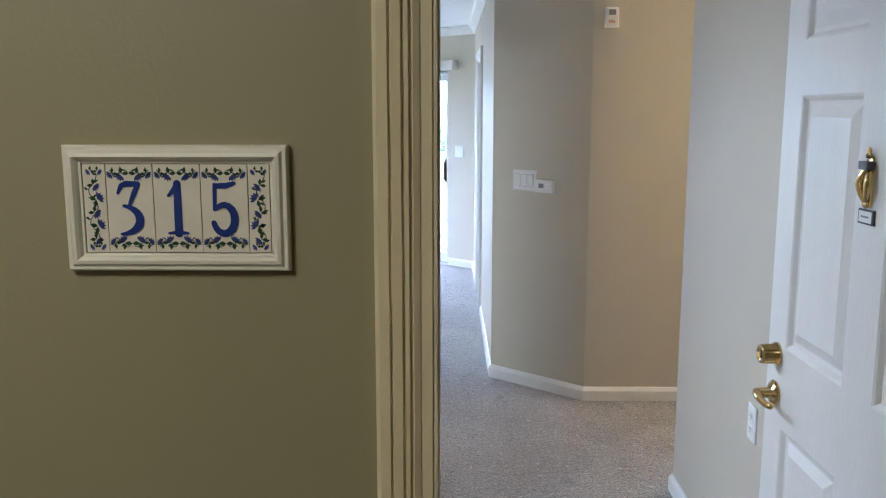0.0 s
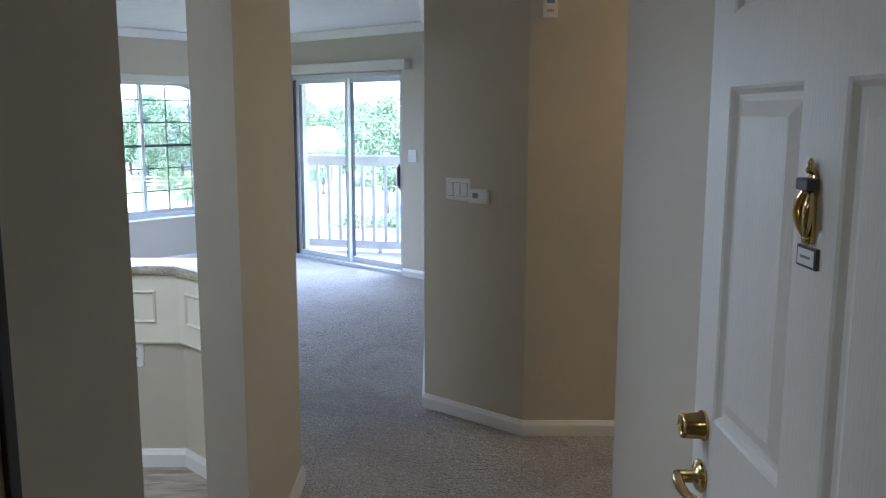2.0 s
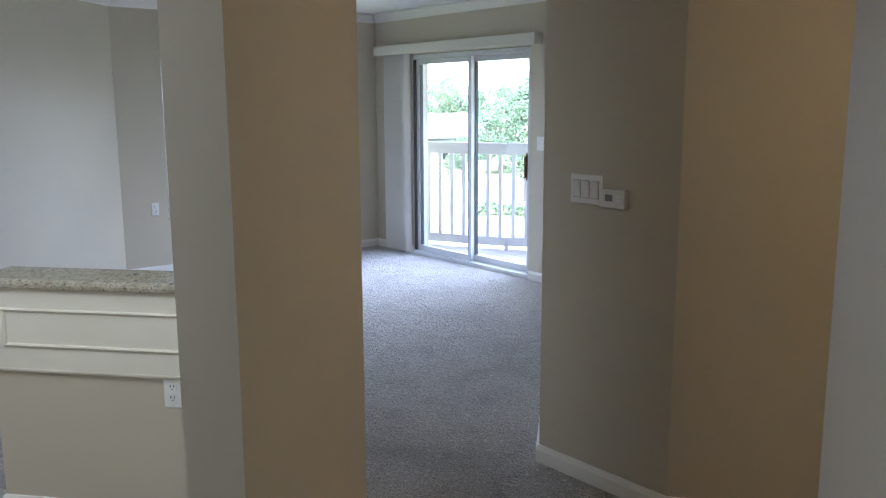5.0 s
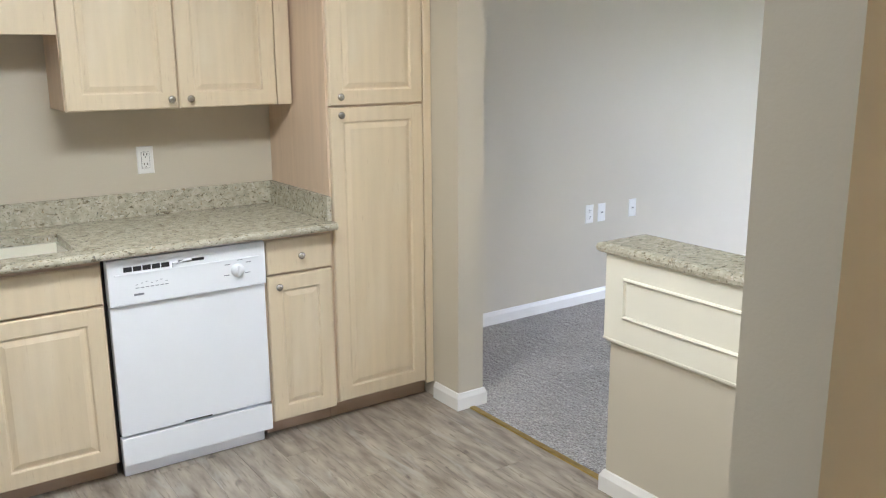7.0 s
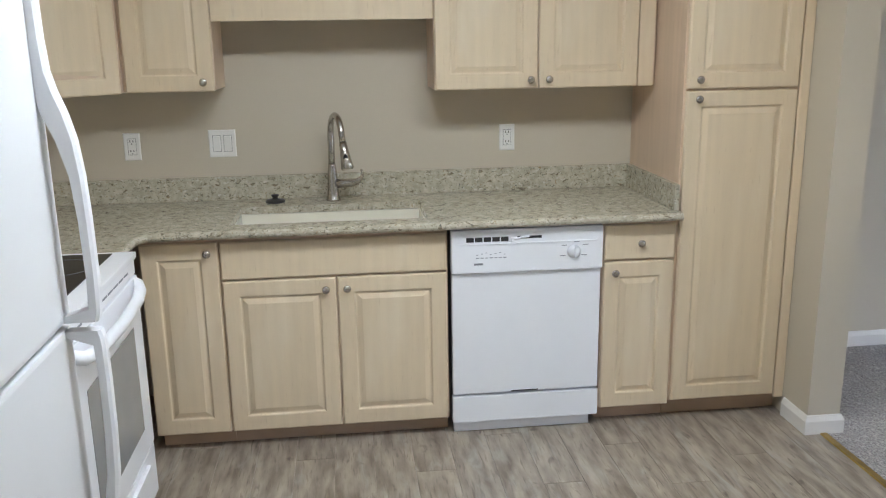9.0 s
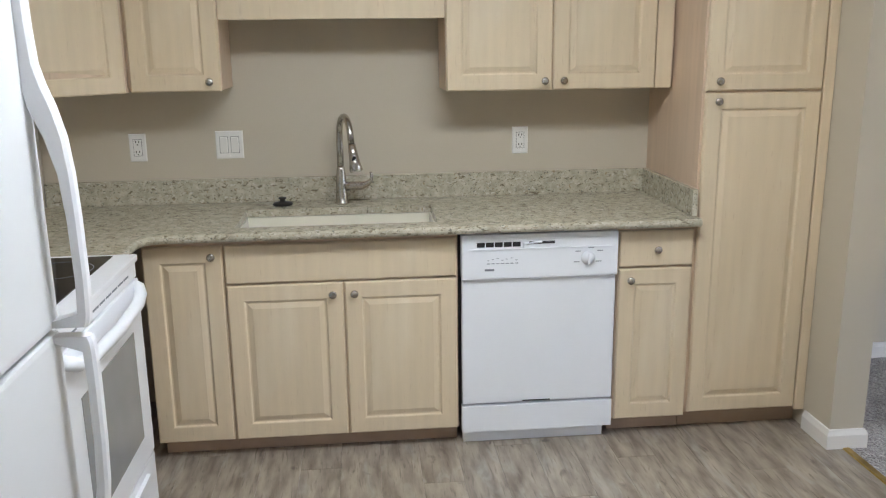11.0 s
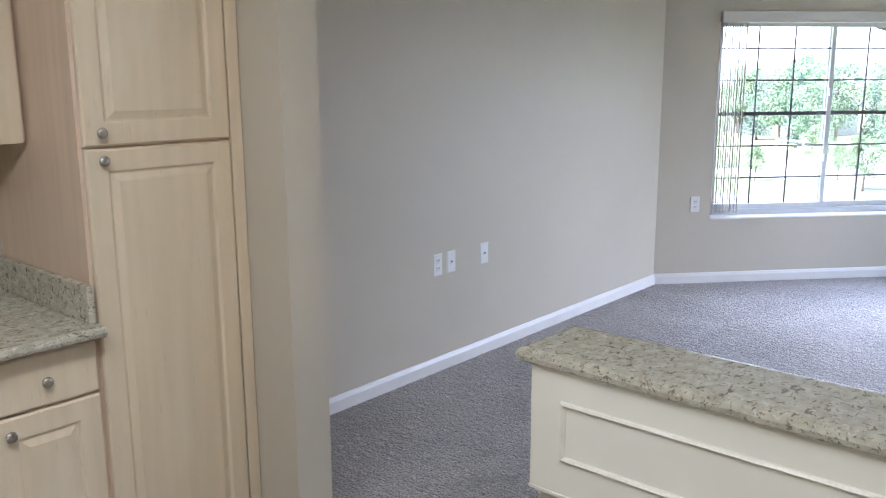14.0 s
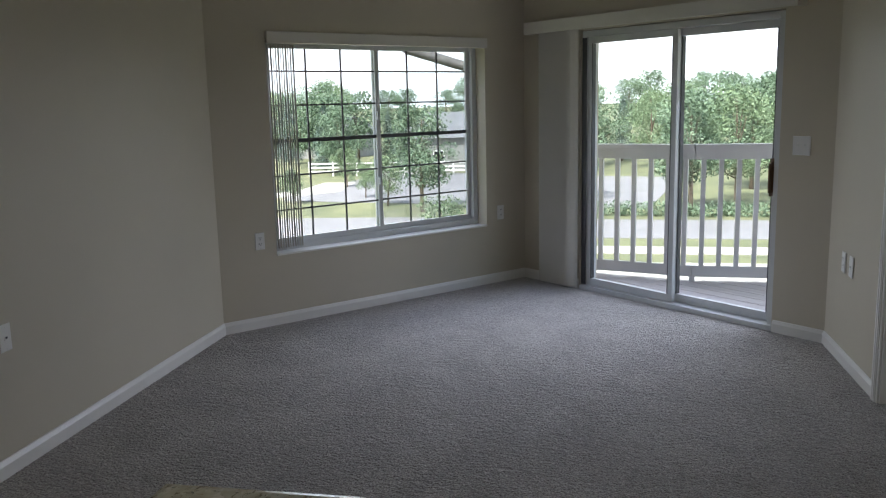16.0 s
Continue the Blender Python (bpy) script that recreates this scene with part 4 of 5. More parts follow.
cab_door(c, 0, 0.455, 1.393, 2.145, (0.040, 0.036), m=pose(-2.530, 1.872, 1.393, 0, 0, 46))

# countertop with undermount sink
ct = thing("countertop", pose(0, 0, 0), "polished speckled granite countertop with backsplash", "countertop")
CB, CT = 0.8775, 0.908
sx0, sx1, sy0, sy1 = -2.955, -2.600, 2.595, 3.355
s = Shape()
s.prism([(KX, 1.738), (-2.212, 1.738), (-2.212, 2.275), (-2.43, 2.275), (-2.47, 2.285), (-2.495, 2.31), (-2.505, 2.35), (-2.505, sy0), (KX, sy0)], CB, CT)
s.box(KX, sx0, sy0, sy1, CB, CT).box(sx1, -2.505, sy0, sy1, CB, CT)
s.box(KX, -2.505, sy1, 4.350, CB, CT)
s.done("slab", granite, ct)
CN = [(0.001, CB), (-0.008, CB + 0.001), (-0.014, CB + 0.007), (-0.017, CB + 0.015), (-0.014, CB + 0.024), (-0.008, CB + 0.029), (0.001, CT)]
Shape().sweep(CN, [(-2.212, 2.275), (-2.43, 2.275), (-2.47, 2.285), (-2.495, 2.31), (-2.505, 2.35), (-2.505, 4.350)]).done("edge", granite, ct)
Shape().box(KX, KX + 0.02, 1.74, 4.350, CT + 0.0005, 1.012, 0, 0.002).box(KX + 0.0205, -2.545, 4.329, 4.350, CT + 0.0005, 1.012, 0, 0.002).done("backsplash", granite, ct)
sk = thing("sink", pose(0, 0, 0), "biscuit white undermount kitchen sink", "sink")
s = Shape()
lo = [((sx0 - 0.012, sx1 + 0.012, sy0 - 0.012, sy1 + 0.012), CB - 0.001), ((sx0 + 0.004, sx1 - 0.004, sy0 + 0.004, sy1 - 0.004), CB - 0.003), ((sx0 + 0.012, sx1 - 0.012, sy0 + 0.012, sy1 - 0.012), 0.74), ((sx0 + 0.04, sx1 - 0.04, sy0 + 0.04, sy1 - 0.04), 0.70)]
vs, fs = [], []
for (a, b, d, e), z in lo:
    vs += [(a, d, z), (b, d, z), (b, e, z), (a, e, z)]
for i in range(3):
    fs += [[i * 4 + k, i * 4 + (k + 1) % 4, i * 4 + 4 + (k + 1) % 4, i * 4 + 4 + k] for k in range(4)]
fs.append([12, 13, 14, 15])
s.faces(vs, fs).done("basin", sink_white, sk)
Shape().lathe([(0, 0), (0.042, 0), (0.044, 0.003), (0.03, 0.001), (0, 0.001)], pose(-2.78, 2.97, 0.7005)).done("drain", nickel, sk)

fc = thing("kitchen_faucet", pose(-3.045, 2.985, CT), "brushed nickel gooseneck pull-down kitchen faucet", "faucet")
Shape().lathe([(0, 0), (0.031, 0), (0.031, 0.006), (0.026, 0.012), (0.024, 0.05), (0.0215, 0.11), (0.017, 0.15), (0.0145, 0.16)], seg=24).done("body", nickel, fc)
arc = [(0, 0, 0.15), (0, 0, 0.22), (0.0, 0.0, 0.272)] + [(0.085 - 0.085 * math.cos(a), 0.024 * (1 - math.cos(a)), 0.288 + 0.085 * math.sin(a)) for a in [math.pi * i / 12 for i in range(0, 12)]] + [(0.174, 0.051, 0.265)]
Shape().tube(arc, [0.0145] * 3 + [0.0135] * (len(arc) - 3), seg=16).done("spout", nickel, fc)
Shape().tube([(0.174, 0.051, 0.27), (0.180, 0.056, 0.235), (0.186, 0.061, 0.20), (0.192, 0.066, 0.168), (0.193, 0.067, 0.161)], [0.0155, 0.018, 0.022, 0.0275, 0.022], seg=18).done("spray_head", nickel, fc)
Shape().lathe([(0, 0), (0.010, 0.0), (0.009, 0.004), (0, 0.005)], pose(0.201, 0.060, 0.208) @ pose(0, 0, 0, 0, 97), seg=16, sx=1.9).done("spray_button", slot_black, fc)
Shape().tube([(0.004, 0.012, 0.074), (0.010, 0.045, 0.075), (0.016, 0.085, 0.077), (0.021, 0.112, 0.086), (0.024, 0.127, 0.104), (0.025, 0.129, 0.122), (0.025, 0.124, 0.136)], [0.019, 0.0205, 0.018, 0.0125, 0.008, 0.006, 0.0045], seg=14).done("lever", nickel, fc)
sp = thing("drain_stopper", pose(-3.045, 2.735, CT), "black rubber sink stopper on the countertop", "sink stopper")
Shape().lathe([(0, 0), (0.040, 0), (0.043, 0.006), (0.036, 0.013), (0.014, 0.016), (0.011, 0.024), (0.017, 0.028), (0.016, 0.034), (0, 0.036)], seg=24).done("stopper", rubber, sp)

# dishwasher
dw = thing("dishwasher", pose(FX, 3.432, 0), "white built-in dishwasher with control panel", "dishwasher")
W = 0.612
Shape().box(-0.56, -0.03, 0.003, W - 0.003, 0.06, 0.872).done("tub", slot_black, dw)
Shape().box(-0.028, 0.006, 0.006, W - 0.006, 0.180, 0.688, 0, 0.005).done("door", enamel, dw)
s = Shape().box(-0.028, 0.022, 0.004, W - 0.004, 0.692, 0.866, 0, 0.008)
s.box(0.0215, 0.0245, 0.03, W - 0.03, 0.844, 0.848, 0, 0.001).box(0.0215, 0.026, 0.03, W - 0.03, 0.806, 0.811, 0, 0.001)
s.done("control_panel", enamel, dw)
s = Shape()
for i in range(5):
    s.box(0.0205, 0.0232, 0.062 + i * 0.034, 0.092 + i * 0.034, 0.818, 0.836)
s.box(0.0205, 0.0232, 0.262, 0.36, 0.826, 0.836)
s.done("vent", slot_black, dw)
Shape().box(0.021, 0.030, 0.238, 0.262, 0.812, 0.832, 0, 0.003).tube([(0.027, 0.25, 0.825), (0.028, 0.28, 0.833), (0.027, 0.31, 0.835)], 0.004, seg=8).done("latch", enamel, dw)
Shape().lathe([(0, 0), (0.026, 0), (0.027, 0.004), (0.021, 0.008), (0.019, 0.018), (0, 0.019)], pose(0.022, 0.489, 0.766) @ rx, seg=24).box(0.040, 0.046, 0.485, 0.493, 0.745, 0.787, 0, 0.002).done("dial", enamel, dw)
s = Shape()
for i in range(7):
    s.box(0.0216, 0.0224, 0.10 + i * 0.018, 0.112 + i * 0.018, 0.752, 0.755)
    s.box(0.0216, 0.0224, 0.101 + i * 0.018, 0.109 + i * 0.018, 0.765 + (i % 3) * 0.004, 0.767 + (i % 3) * 0.004)
for y, z in ((0.44, 0.79), (0.525, 0.79), (0.435, 0.748), (0.52, 0.748), (0.49, 0.803)):
    s.box(0.0216, 0.0224, y, y + 0.022, z, z + 0.003)
s.box(0.0216, 0.0224, 0.092, 0.128, 0.725, 0.733)
s.done("printing", ink_grey, dw)["kind"] = "stuff"
Shape().box(-0.028, 0.008, 0.004, W - 0.004, 0.058, 0.170, 0, 0.004).done("access_panel", enamel, dw)
Shape().box(-0.06, -0.03, 0.012, W - 0.03, 0.002, 0.060).done("kick_panel", enamel, dw)
Shape().box(0.0065, 0.0072, 0.245, 0.355, 0.182, 0.187).done("vent_slot", slot_black, dw)

# range
rg = thing("electric_range", pose(-2.205, 2.33, 0), "white freestanding electric range with black glass top", "range")
RW = 0.755
Shape().box(0, RW, -0.585, -0.03, 0.02, 0.895, 0, 0.004).done("body", enamel, rg)
Shape().box(0, RW, -0.585, 0.012, 0.894, 0.916, 0, 0.006).done("cooktop_frame", enamel, rg)
Shape().box(0.035, RW - 0.035, -0.52, -0.055, 0.9165, 0.9195, 0, 0.001).done("glass_top", black_glass, rg)
s = Shape()
for x, y, r in ((0.2, -0.17, 0.1), (0.55, -0.17, 0.08), (0.2, -0.40, 0.08), (0.55, -0.40, 0.1)):
    s.sweep([(0, 0.9196), (-0.003, 0.9196), (-0.003, 0.9200), (0, 0.9200)], [(x + r * math.cos(a), y + r * math.sin(a)) for a in [2 * math.pi * i / 32 for i in range(32)]], 0, True)
s.done("burner_ring", ink_grey, rg)["kind"] = "stuff"
Shape().box(0, RW, -0.585, -0.53, 0.917, 1.09, 0, 0.008).done("backguard", enamel, rg)
Shape().box(0.004, RW - 0.004, -0.03, 0.004, 0.842, 0.893, 0, 0.006).done("vent_panel", enamel, rg)
s = Shape()
for i in range(9):
    s.box(0.10 + i * 0.062, 0.15 + i * 0.062, 0.0035, 0.0052, 0.864, 0.870)
s.done("vent_slots", ink_grey, rg)
dr = Shape().box(0.004, RW - 0.004, -0.03, 0.008, 0.235, 0.838, 0, 0.006).done("oven_door", enamel, rg)
Shape().box(0.12, RW - 0.12, 0.0085, 0.010, 0.33, 0.69, 0, 0.0006).done("oven_window", oven_glass, dr)
Shape().tube([(0.035, 0.0, 0.822), (0.040, 0.018, 0.814), (0.07, 0.030, 0.800), (0.15, 0.040, 0.790), (RW / 2, 0.046, 0.785), (RW - 0.15, 0.040, 0.790), (RW - 0.07, 0.030, 0.800), (RW - 0.040, 0.018, 0.814), (RW - 0.035, 0.0, 0.822)], [0.018, 0.019, 0.019, 0.019, 0.019, 0.019, 0.019, 0.019, 0.018], seg=14).done("handle", enamel, dr)
Shape().box(0.004, RW - 0.004, -0.03, 0.006, 0.045, 0.228, 0, 0.006).box(0.12, RW - 0.12, 0.005, 0.020, 0.185, 0.20, 0, 0.004).done("storage_drawer", enamel, rg)

# refrigerator
fg = thing("refrigerator", pose(-1.16, 2.460, 0), "white two-door refrigerator with curved handles", "refrigerator")
FW = 0.78
Shape().box(0, FW, -0.715, -0.06, 0.03, 1.78, 0, 0.006).done("body", fridge_white, fg)
Shape().box(0.02, FW - 0.02, -0.66, -0.075, 0.002, 0.035).done("base", slot_black, fg)
Shape().box(0.0, FW, -0.056, 0.0, 1.024, 1.775, 0, 0.012).done("door", fridge_white, fg)
Shape().box(0.0, FW, -0.056, 0.0, 0.09, 1.012, 0, 0.012).done("door", fridge_white, fg)
Shape().box(0.004, FW - 0.004, -0.062, -0.054, 0.09, 1.775).done("gasket", plastic_white, fg)


def fridge_handle(pts):
    """A moulded strap: (out, z, thickness) down its length, flat towards the door."""
    s, n = Shape(), len(pts)
    vs = []
    for o, z, t in pts:
        vs += [(0.012, o - t, z), (0.044, o - t, z), (0.044, o - 0.006, z), (0.038, o, z), (0.018, o, z), (0.012, o - 0.006, z)]
    fs = [[6 * i + k, 6 * i + (k + 1) % 6, 6 * i + 6 + (k + 1) % 6, 6 * i + 6 + k] for i in range(n - 1) for k in range(6)]
    s.faces(vs, fs + [list(range(6)), [6 * n - 6 + k for k in range(6)][::-1]], 0, False).done("handle", enamel, fg)


fridge_handle([(0.012, 1.765, 0.014), (0.020, 1.72, 0.022), (0.022, 1.60, 0.024), (0.026, 1.535, 0.028), (0.036, 1.495, 0.038), (0.050, 1.455, 0.045), (0.063, 1.40, 0.036), (0.070, 1.33, 0.026), (0.073, 1.24, 0.022), (0.074, 1.12, 0.021), (0.072, 1.055, 0.022), (0.070, 1.040, 0.071), (0.066, 1.027, 0.068)])
fridge_handle([(0.068, 1.008, 0.070), (0.072, 0.996, 0.073), (0.074, 0.976, 0.022), (0.075, 0.90, 0.021), (0.074, 0.78, 0.021), (0.070, 0.68, 0.022), (0.060, 0.59, 0.028), (0.044, 0.52, 0.040), (0.028, 0.47, 0.029), (0.018, 0.36, 0.020), (0.010, 0.30, 0.012)])

kl = thing("kitchen_ceiling_fixture", pose(-1.25, 3.42, CEIL, 0, 0, 90), "rectangular flush light on the kitchen ceiling", "ceiling light")
Shape().box(-0.64, 0.64, -0.29, 0.29, -0.05, 0.0, 0, 0.006).done("housing", trim_paint, kl)
Shape().box(-0.61, 0.61, -0.26, 0.26, -0.062, -0.0505, 0, 0.004).done("lens", lamp_lens, kl)
hl = thing("hall_ceiling_fixture", pose(3.15, 5.08, CEIL), "round flush light on the hall ceiling", "ceiling light")
Shape().lathe([(0, -0.05), (0.14, -0.05), (0.16, -0.03), (0.16, 0), (0, 0)]).done("lens", lamp_lens, hl)
cl = thing("corridor_ceiling_fixture", pose(-0.5, 0.45, CEIL), "round flush light on the corridor ceiling", "ceiling light")
Shape().lathe([(0, -0.05), (0.2, -0.05), (0.22, -0.03), (0.22, 0), (0, 0)]).done("lens", lamp_lens, cl)


# ---- living room: window, balcony door, blinds, bedroom door ----
def local(a, ang):
    return pose(a.x, a.y, 0, 0, 0, ang)


M1, M2 = local(W0, A1), local(W1, A2)         # local x along the wall, -y into the room, +y outside
win = thing("window_1", M1, "white framed sliding window with colonial grilles", "window", kind="structure")
s = Shape()
a0, a1, z0, z1 = 0.42, 2.34, 0.50, 1.99
fy0, fy1 = 0.115, 0.185
s.box(a0, a1, fy0, fy1, z0, z0 + 0.045, 0, 0.003).box(a0, a1, fy0, fy1, z1 - 0.045, z1, 0, 0.003)
s.box(a0, a0 + 0.045, fy0, fy1, z0 + 0.045, z1 - 0.045, 0, 0.003).box(a1 - 0.045, a1, fy0, fy1, z0 + 0.045, z1 - 0.045, 0, 0.003)
s.done("frame", alu, win)
mid = (a0 + a1) / 2
s = Shape()
for x0, x1, y0 in ((a0 + 0.045, mid + 0.02, 0.125), (mid - 0.02, a1 - 0.045, 0.150)):
    y1 = y0 + 0.022
    s.box(x0, x1, y0, y1, z0 + 0.045, z0 + 0.085, 0, 0.002).box(x0, x1, y0, y1, z1 - 0.08, z1 - 0.045, 0, 0.002)
    s.box(x0, x0 + 0.035, y0, y1, z0 + 0.085, z1 - 0.08, 0, 0.002).box(x1 - 0.035, x1, y0, y1, z0 + 0.085, z1 - 0.08, 0, 0.002)
s.done("sash", alu, win)
s, g = Shape(), Shape()
for x0, x1, y0 in ((a0 + 0.08, mid - 0.015, 0.136), (mid + 0.015, a1 - 0.08, 0.161)):
    for k in (1, 2):
        x = x0 + (x1 - x0) * k / 3
        s.box(x - 0.006, x + 0.006, y0 - 0.004, y0 + 0.004, z0 + 0.08, z1 - 0.08)
    for z in (0.785, 1.028, 1.272, 1.520, 1.755):
        hh = 0.014 if abs(z - 1.272) < 0.01 else 0.006
        s.box(x0, x1, y0 - 0.0036, y0 + 0.0036, z - hh, z + hh)
    g.box(x0 - 0.01, x1 + 0.01, y0 + 0.006, y0 + 0.009, z0 + 0.08, z1 - 0.075)
s.done("grille", bronze, win)
gl = g.done("pane", pane_glass, win)
gl.visible_shadow = False
q = Shape().box(mid + 0.02, a1 - 0.05, 0.1885, 0.1895, z0 + 0.05, z1 - 0.05).done("insect_screen", screen_mesh, win)
q.visible_shadow = False
Shape().box(mid - 0.012, mid + 0.006, 0.105, 0.125, 1.40, 1.46, 0, 0.003).box(mid - 0.012, mid + 0.006, 0.105, 0.125, 0.90, 0.96, 0, 0.003).done("latch", alu, win)
Shape().box(a0 + 0.001, a1 - 0.001, -0.010, 0.114, 0.489, 0.503, 0, 0.004).done("sill", trim_paint, win)

bl = thing("window_blinds", M1, "stacked vertical blinds at one side of the window", "blinds")
Shape().box(0.422, 2.345, -0.030, 0.03, 1.935, 2.012, 0, 0.004).done("valance", slat_vinyl, bl)
for i in range(12):
    x = 0.445 + i * 0.0185
    Shape().faces([(-0.0425, 0.0, 0.535), (-0.02, 0.004, 0.535), (0.02, 0.004, 0.535), (0.0425, 0, 0.535), (-0.0425, 0.0, 1.93), (-0.02, 0.004, 1.93), (0.02, 0.004, 1.93), (0.0425, 0, 1.93),
                   (-0.0425, 0.0012, 0.535), (-0.02, 0.0052, 0.535), (0.02, 0.0052, 0.535), (0.0425, 0.0012, 0.535), (-0.0425, 0.0012, 1.93), (-0.02, 0.0052, 1.93), (0.02, 0.0052, 1.93), (0.0425, 0.0012, 1.93)],
                  [[0, 1, 5, 4], [1, 2, 6, 5], [2, 3, 7, 6], [8, 12, 13, 9], [9, 13, 14, 10], [10, 14, 15, 11]]).done("slat", slat_vinyl, bl, pose(x, 0.045, 0, 0, 0, 64 + (i % 3) * 3))

sd = thing("balcony_door", M2, "white framed sliding glass balcony door", "sliding door", kind="structure")
b0, b1, t1 = 0.65, 2.36, 2.03
s = Shape()
s.box(b0, b0 + 0.045, 0.02, 0.14, 0.0, t1, 0, 0.003).box(b1 - 0.045, b1, 0.02, 0.14, 0.0, t1, 0, 0.003).box(b0 + 0.045, b1 - 0.045, 0.02, 0.14, t1 - 0.045, t1, 0, 0.003)
s.box(b0, b1, -0.005, 0.15, 0.0, 0.035, 0, 0.003)
s.done("frame", alu, sd)
bm_ = (b0 + b1) / 2
for nm, x0, x1, y0, w in (("sliding_panel", b0 + 0.045, bm_ + 0.03, 0.035, 0.042), ("fixed_panel", bm_ - 0.02, b1 - 0.045, 0.085, 0.05)):
    y1 = y0 + 0.035
    s = Shape().box(x0, x0 + w, y0, y1, 0.037, t1 - 0.047, 0, 0.003).box(x1 - w, x1, y0, y1, 0.037, t1 - 0.047, 0, 0.003)
    s.box(x0 + w, x1 - w, y0, y1, 0.037, 0.095, 0, 0.003).box(x0 + w, x1 - w, y0, y1, t1 - 0.095, t1 - 0.047, 0, 0.003)
    pn = s.done(nm, alu, sd)
    Shape().box(x0 + w - 0.003, x0 + w + 0.004, y0 - 0.001, y1, 0.095, t1 - 0.095).box(x1 - w - 0.004, x1 - w + 0.003, y0 - 0.001, y1, 0.095, t1 - 0.095).done("gasket", bronze, pn)
    q = Shape().box(x0 + w, x1 - w, y0 + 0.015, y0 + 0.020, 0.095, t1 - 0.095).done("pane", pane_glass, pn)
    q.visible_shadow = False
Shape().box(b0 + 0.002, b0 + 0.047, 0.015, 0.021, 0.04, t1 - 0.05).done("gasket", bronze, sd)
Shape().box(2.283, 2.305, 0.025, 0.06, 0.875, 1.12, 0, 0.006).box(2.288, 2.300, 0.0, 0.03, 0.90, 1.09, 0, 0.004).done("handle", handle_brown, sd)

vb = thing("door_blinds", M2, "ivory vertical blinds drawn aside with valance", "blinds")
Shape().box(0.11, 2.50, -0.105, -0.088, 2.038, 2.132, 0, 0.004).box(0.11, 0.124, -0.088, -0.003, 2.038, 2.132, 0, 0.003).box(2.486, 2.50, -0.088, -0.003, 2.038, 2.132, 0, 0.003).box(0.124, 2.486, -0.088, -0.003, 2.118, 2.130).done("valance", slat_vinyl, vb)
for i in range(14):
    x = 0.29 + i * 0.0245
    Shape().faces([(-0.0445, 0.0, 0.02), (-0.02, 0.005, 0.02), (0.02, 0.005, 0.02), (0.0445, 0, 0.02), (-0.0445, 0.0, 2.05), (-0.02, 0.005, 2.05), (0.02, 0.005, 2.05), (0.0445, 0, 2.05),
                   (-0.0445, 0.0012, 0.02), (-0.02, 0.0062, 0.02), (0.02, 0.0062, 0.02), (0.0445, 0.0012, 0.02), (-0.0445, 0.0012, 2.05), (-0.02, 0.0062, 2.05), (0.02, 0.0062, 2.05), (0.0445, 0.0012, 2.05)],
                  [[0, 1, 5, 4], [1, 2, 6, 5], [2, 3, 7, 6], [8, 12, 13, 9], [9, 13, 14, 10], [10, 14, 15, 11]]).done("slat", slat_vinyl, vb, pose(x, -0.048, 0, 0, 0, 38))

ea = (D0 - W2).normalized()
M3 = local(W2, math.degrees(math.atan2(ea.y, ea.x)))
bd = thing("door_bedroom", M3, "closed white six-panel interior door with casing", "door", kind="structure")
casing(bd, BD0, BD1, 2.05, 0.07, trim_paint, 0.0)
Shape().box(BD0, BD0 + 0.012, 0, 0.14, 0, 2.05).box(BD1 - 0.012, BD1, 0, 0.14, 0, 2.05).box(BD0 + 0.012, BD1 - 0.012, 0, 0.14, 2.038, 2.05).done("jamb", trim_paint, bd)
six_panel_leaf(bd, pose(BD0 + 0.014, 0.06, 0.008, 0, 0, -90) @ Matrix.Diagonal((1, 0.915, 1, 1)))


# ---- balcony ----
r0, r1, r2 = Vector((-1.75, 11.72)), Vector((-0.08, 11.22)), Vector((1.9, 11.20))
dk = structure(Shape().prism([(-1.30, 11.30), (0.68, 9.50), (2.0, 9.50), (2.0, 11.35), (-0.05, 11.37), (-1.75, 11.9)], -0.22, -0.061).done("balcony_floor", deck_wood), "balcony deck structure", "balcony")
rl = thing("balcony_railing", pose(0, 0, 0), "white painted balcony railing with square balusters", "railing", kind="structure")
for a, b in ((r0, r1), (r1, r2)):
    u = b - a
    L = u.length
    m = pose(a.x, a.y, 0, 0, 0, math.degrees(math.atan2(u.y, u.x)))
    Shape().box(0, L, -0.045, 0.045, 1.085, 1.125, 0, 0.006).box(0, L, -0.019, 0.019, 1.0, 1.085, 0, 0.003).done("top_rail", balcony_paint, rl, m)
    Shape().box(0, L, -0.019, 0.019, 0.005, 0.10, 0, 0.004).done("bottom_rail", balcony_paint, rl, m)
    n = int(L / 0.137)
    for i in range(n):
        Shape().box(-0.019, 0.019, -0.019, 0.019, 0.10, 1.0, 0, 0.003).done("baluster", balcony_paint, rl, m @ pose((i + 0.5) * L / n, 0, 0))
for pnt in (r0, r1, r2):
    Shape().box(-0.022, 0.022, -0.022, 0.022, -0.06, 0.005, 0, 0.003).done("foot", balcony_paint, rl, pose(pnt.x, pnt.y, 0))
structure(Shape().prism([(-1.30, 11.32), (0.72, 9.50), (2.2, 9.50), (2.2, 11.6), (-1.9, 12.1)], 2.22, 2.40).done("balcony_soffit", soffit_paint), "painted soffit above the balcony", "soffit")
# eave with gutter seen through the window
ev = thing("eave_gutter", pose(0, 0, 0), "grey painted roof gutter elbow outside the window", "gutter", kind="structure")
Shape().tube([(-2.80, 11.80, 2.28), (-2.74, 11.85, 2.06), (-2.66, 11.90, 2.01), (-2.10, 12.05, 1.83), (-1.80, 12.10, 1.80), (-1.65, 12.10, 2.25)], 0.05, seg=8).done("downspout", gutter_dark, ev)


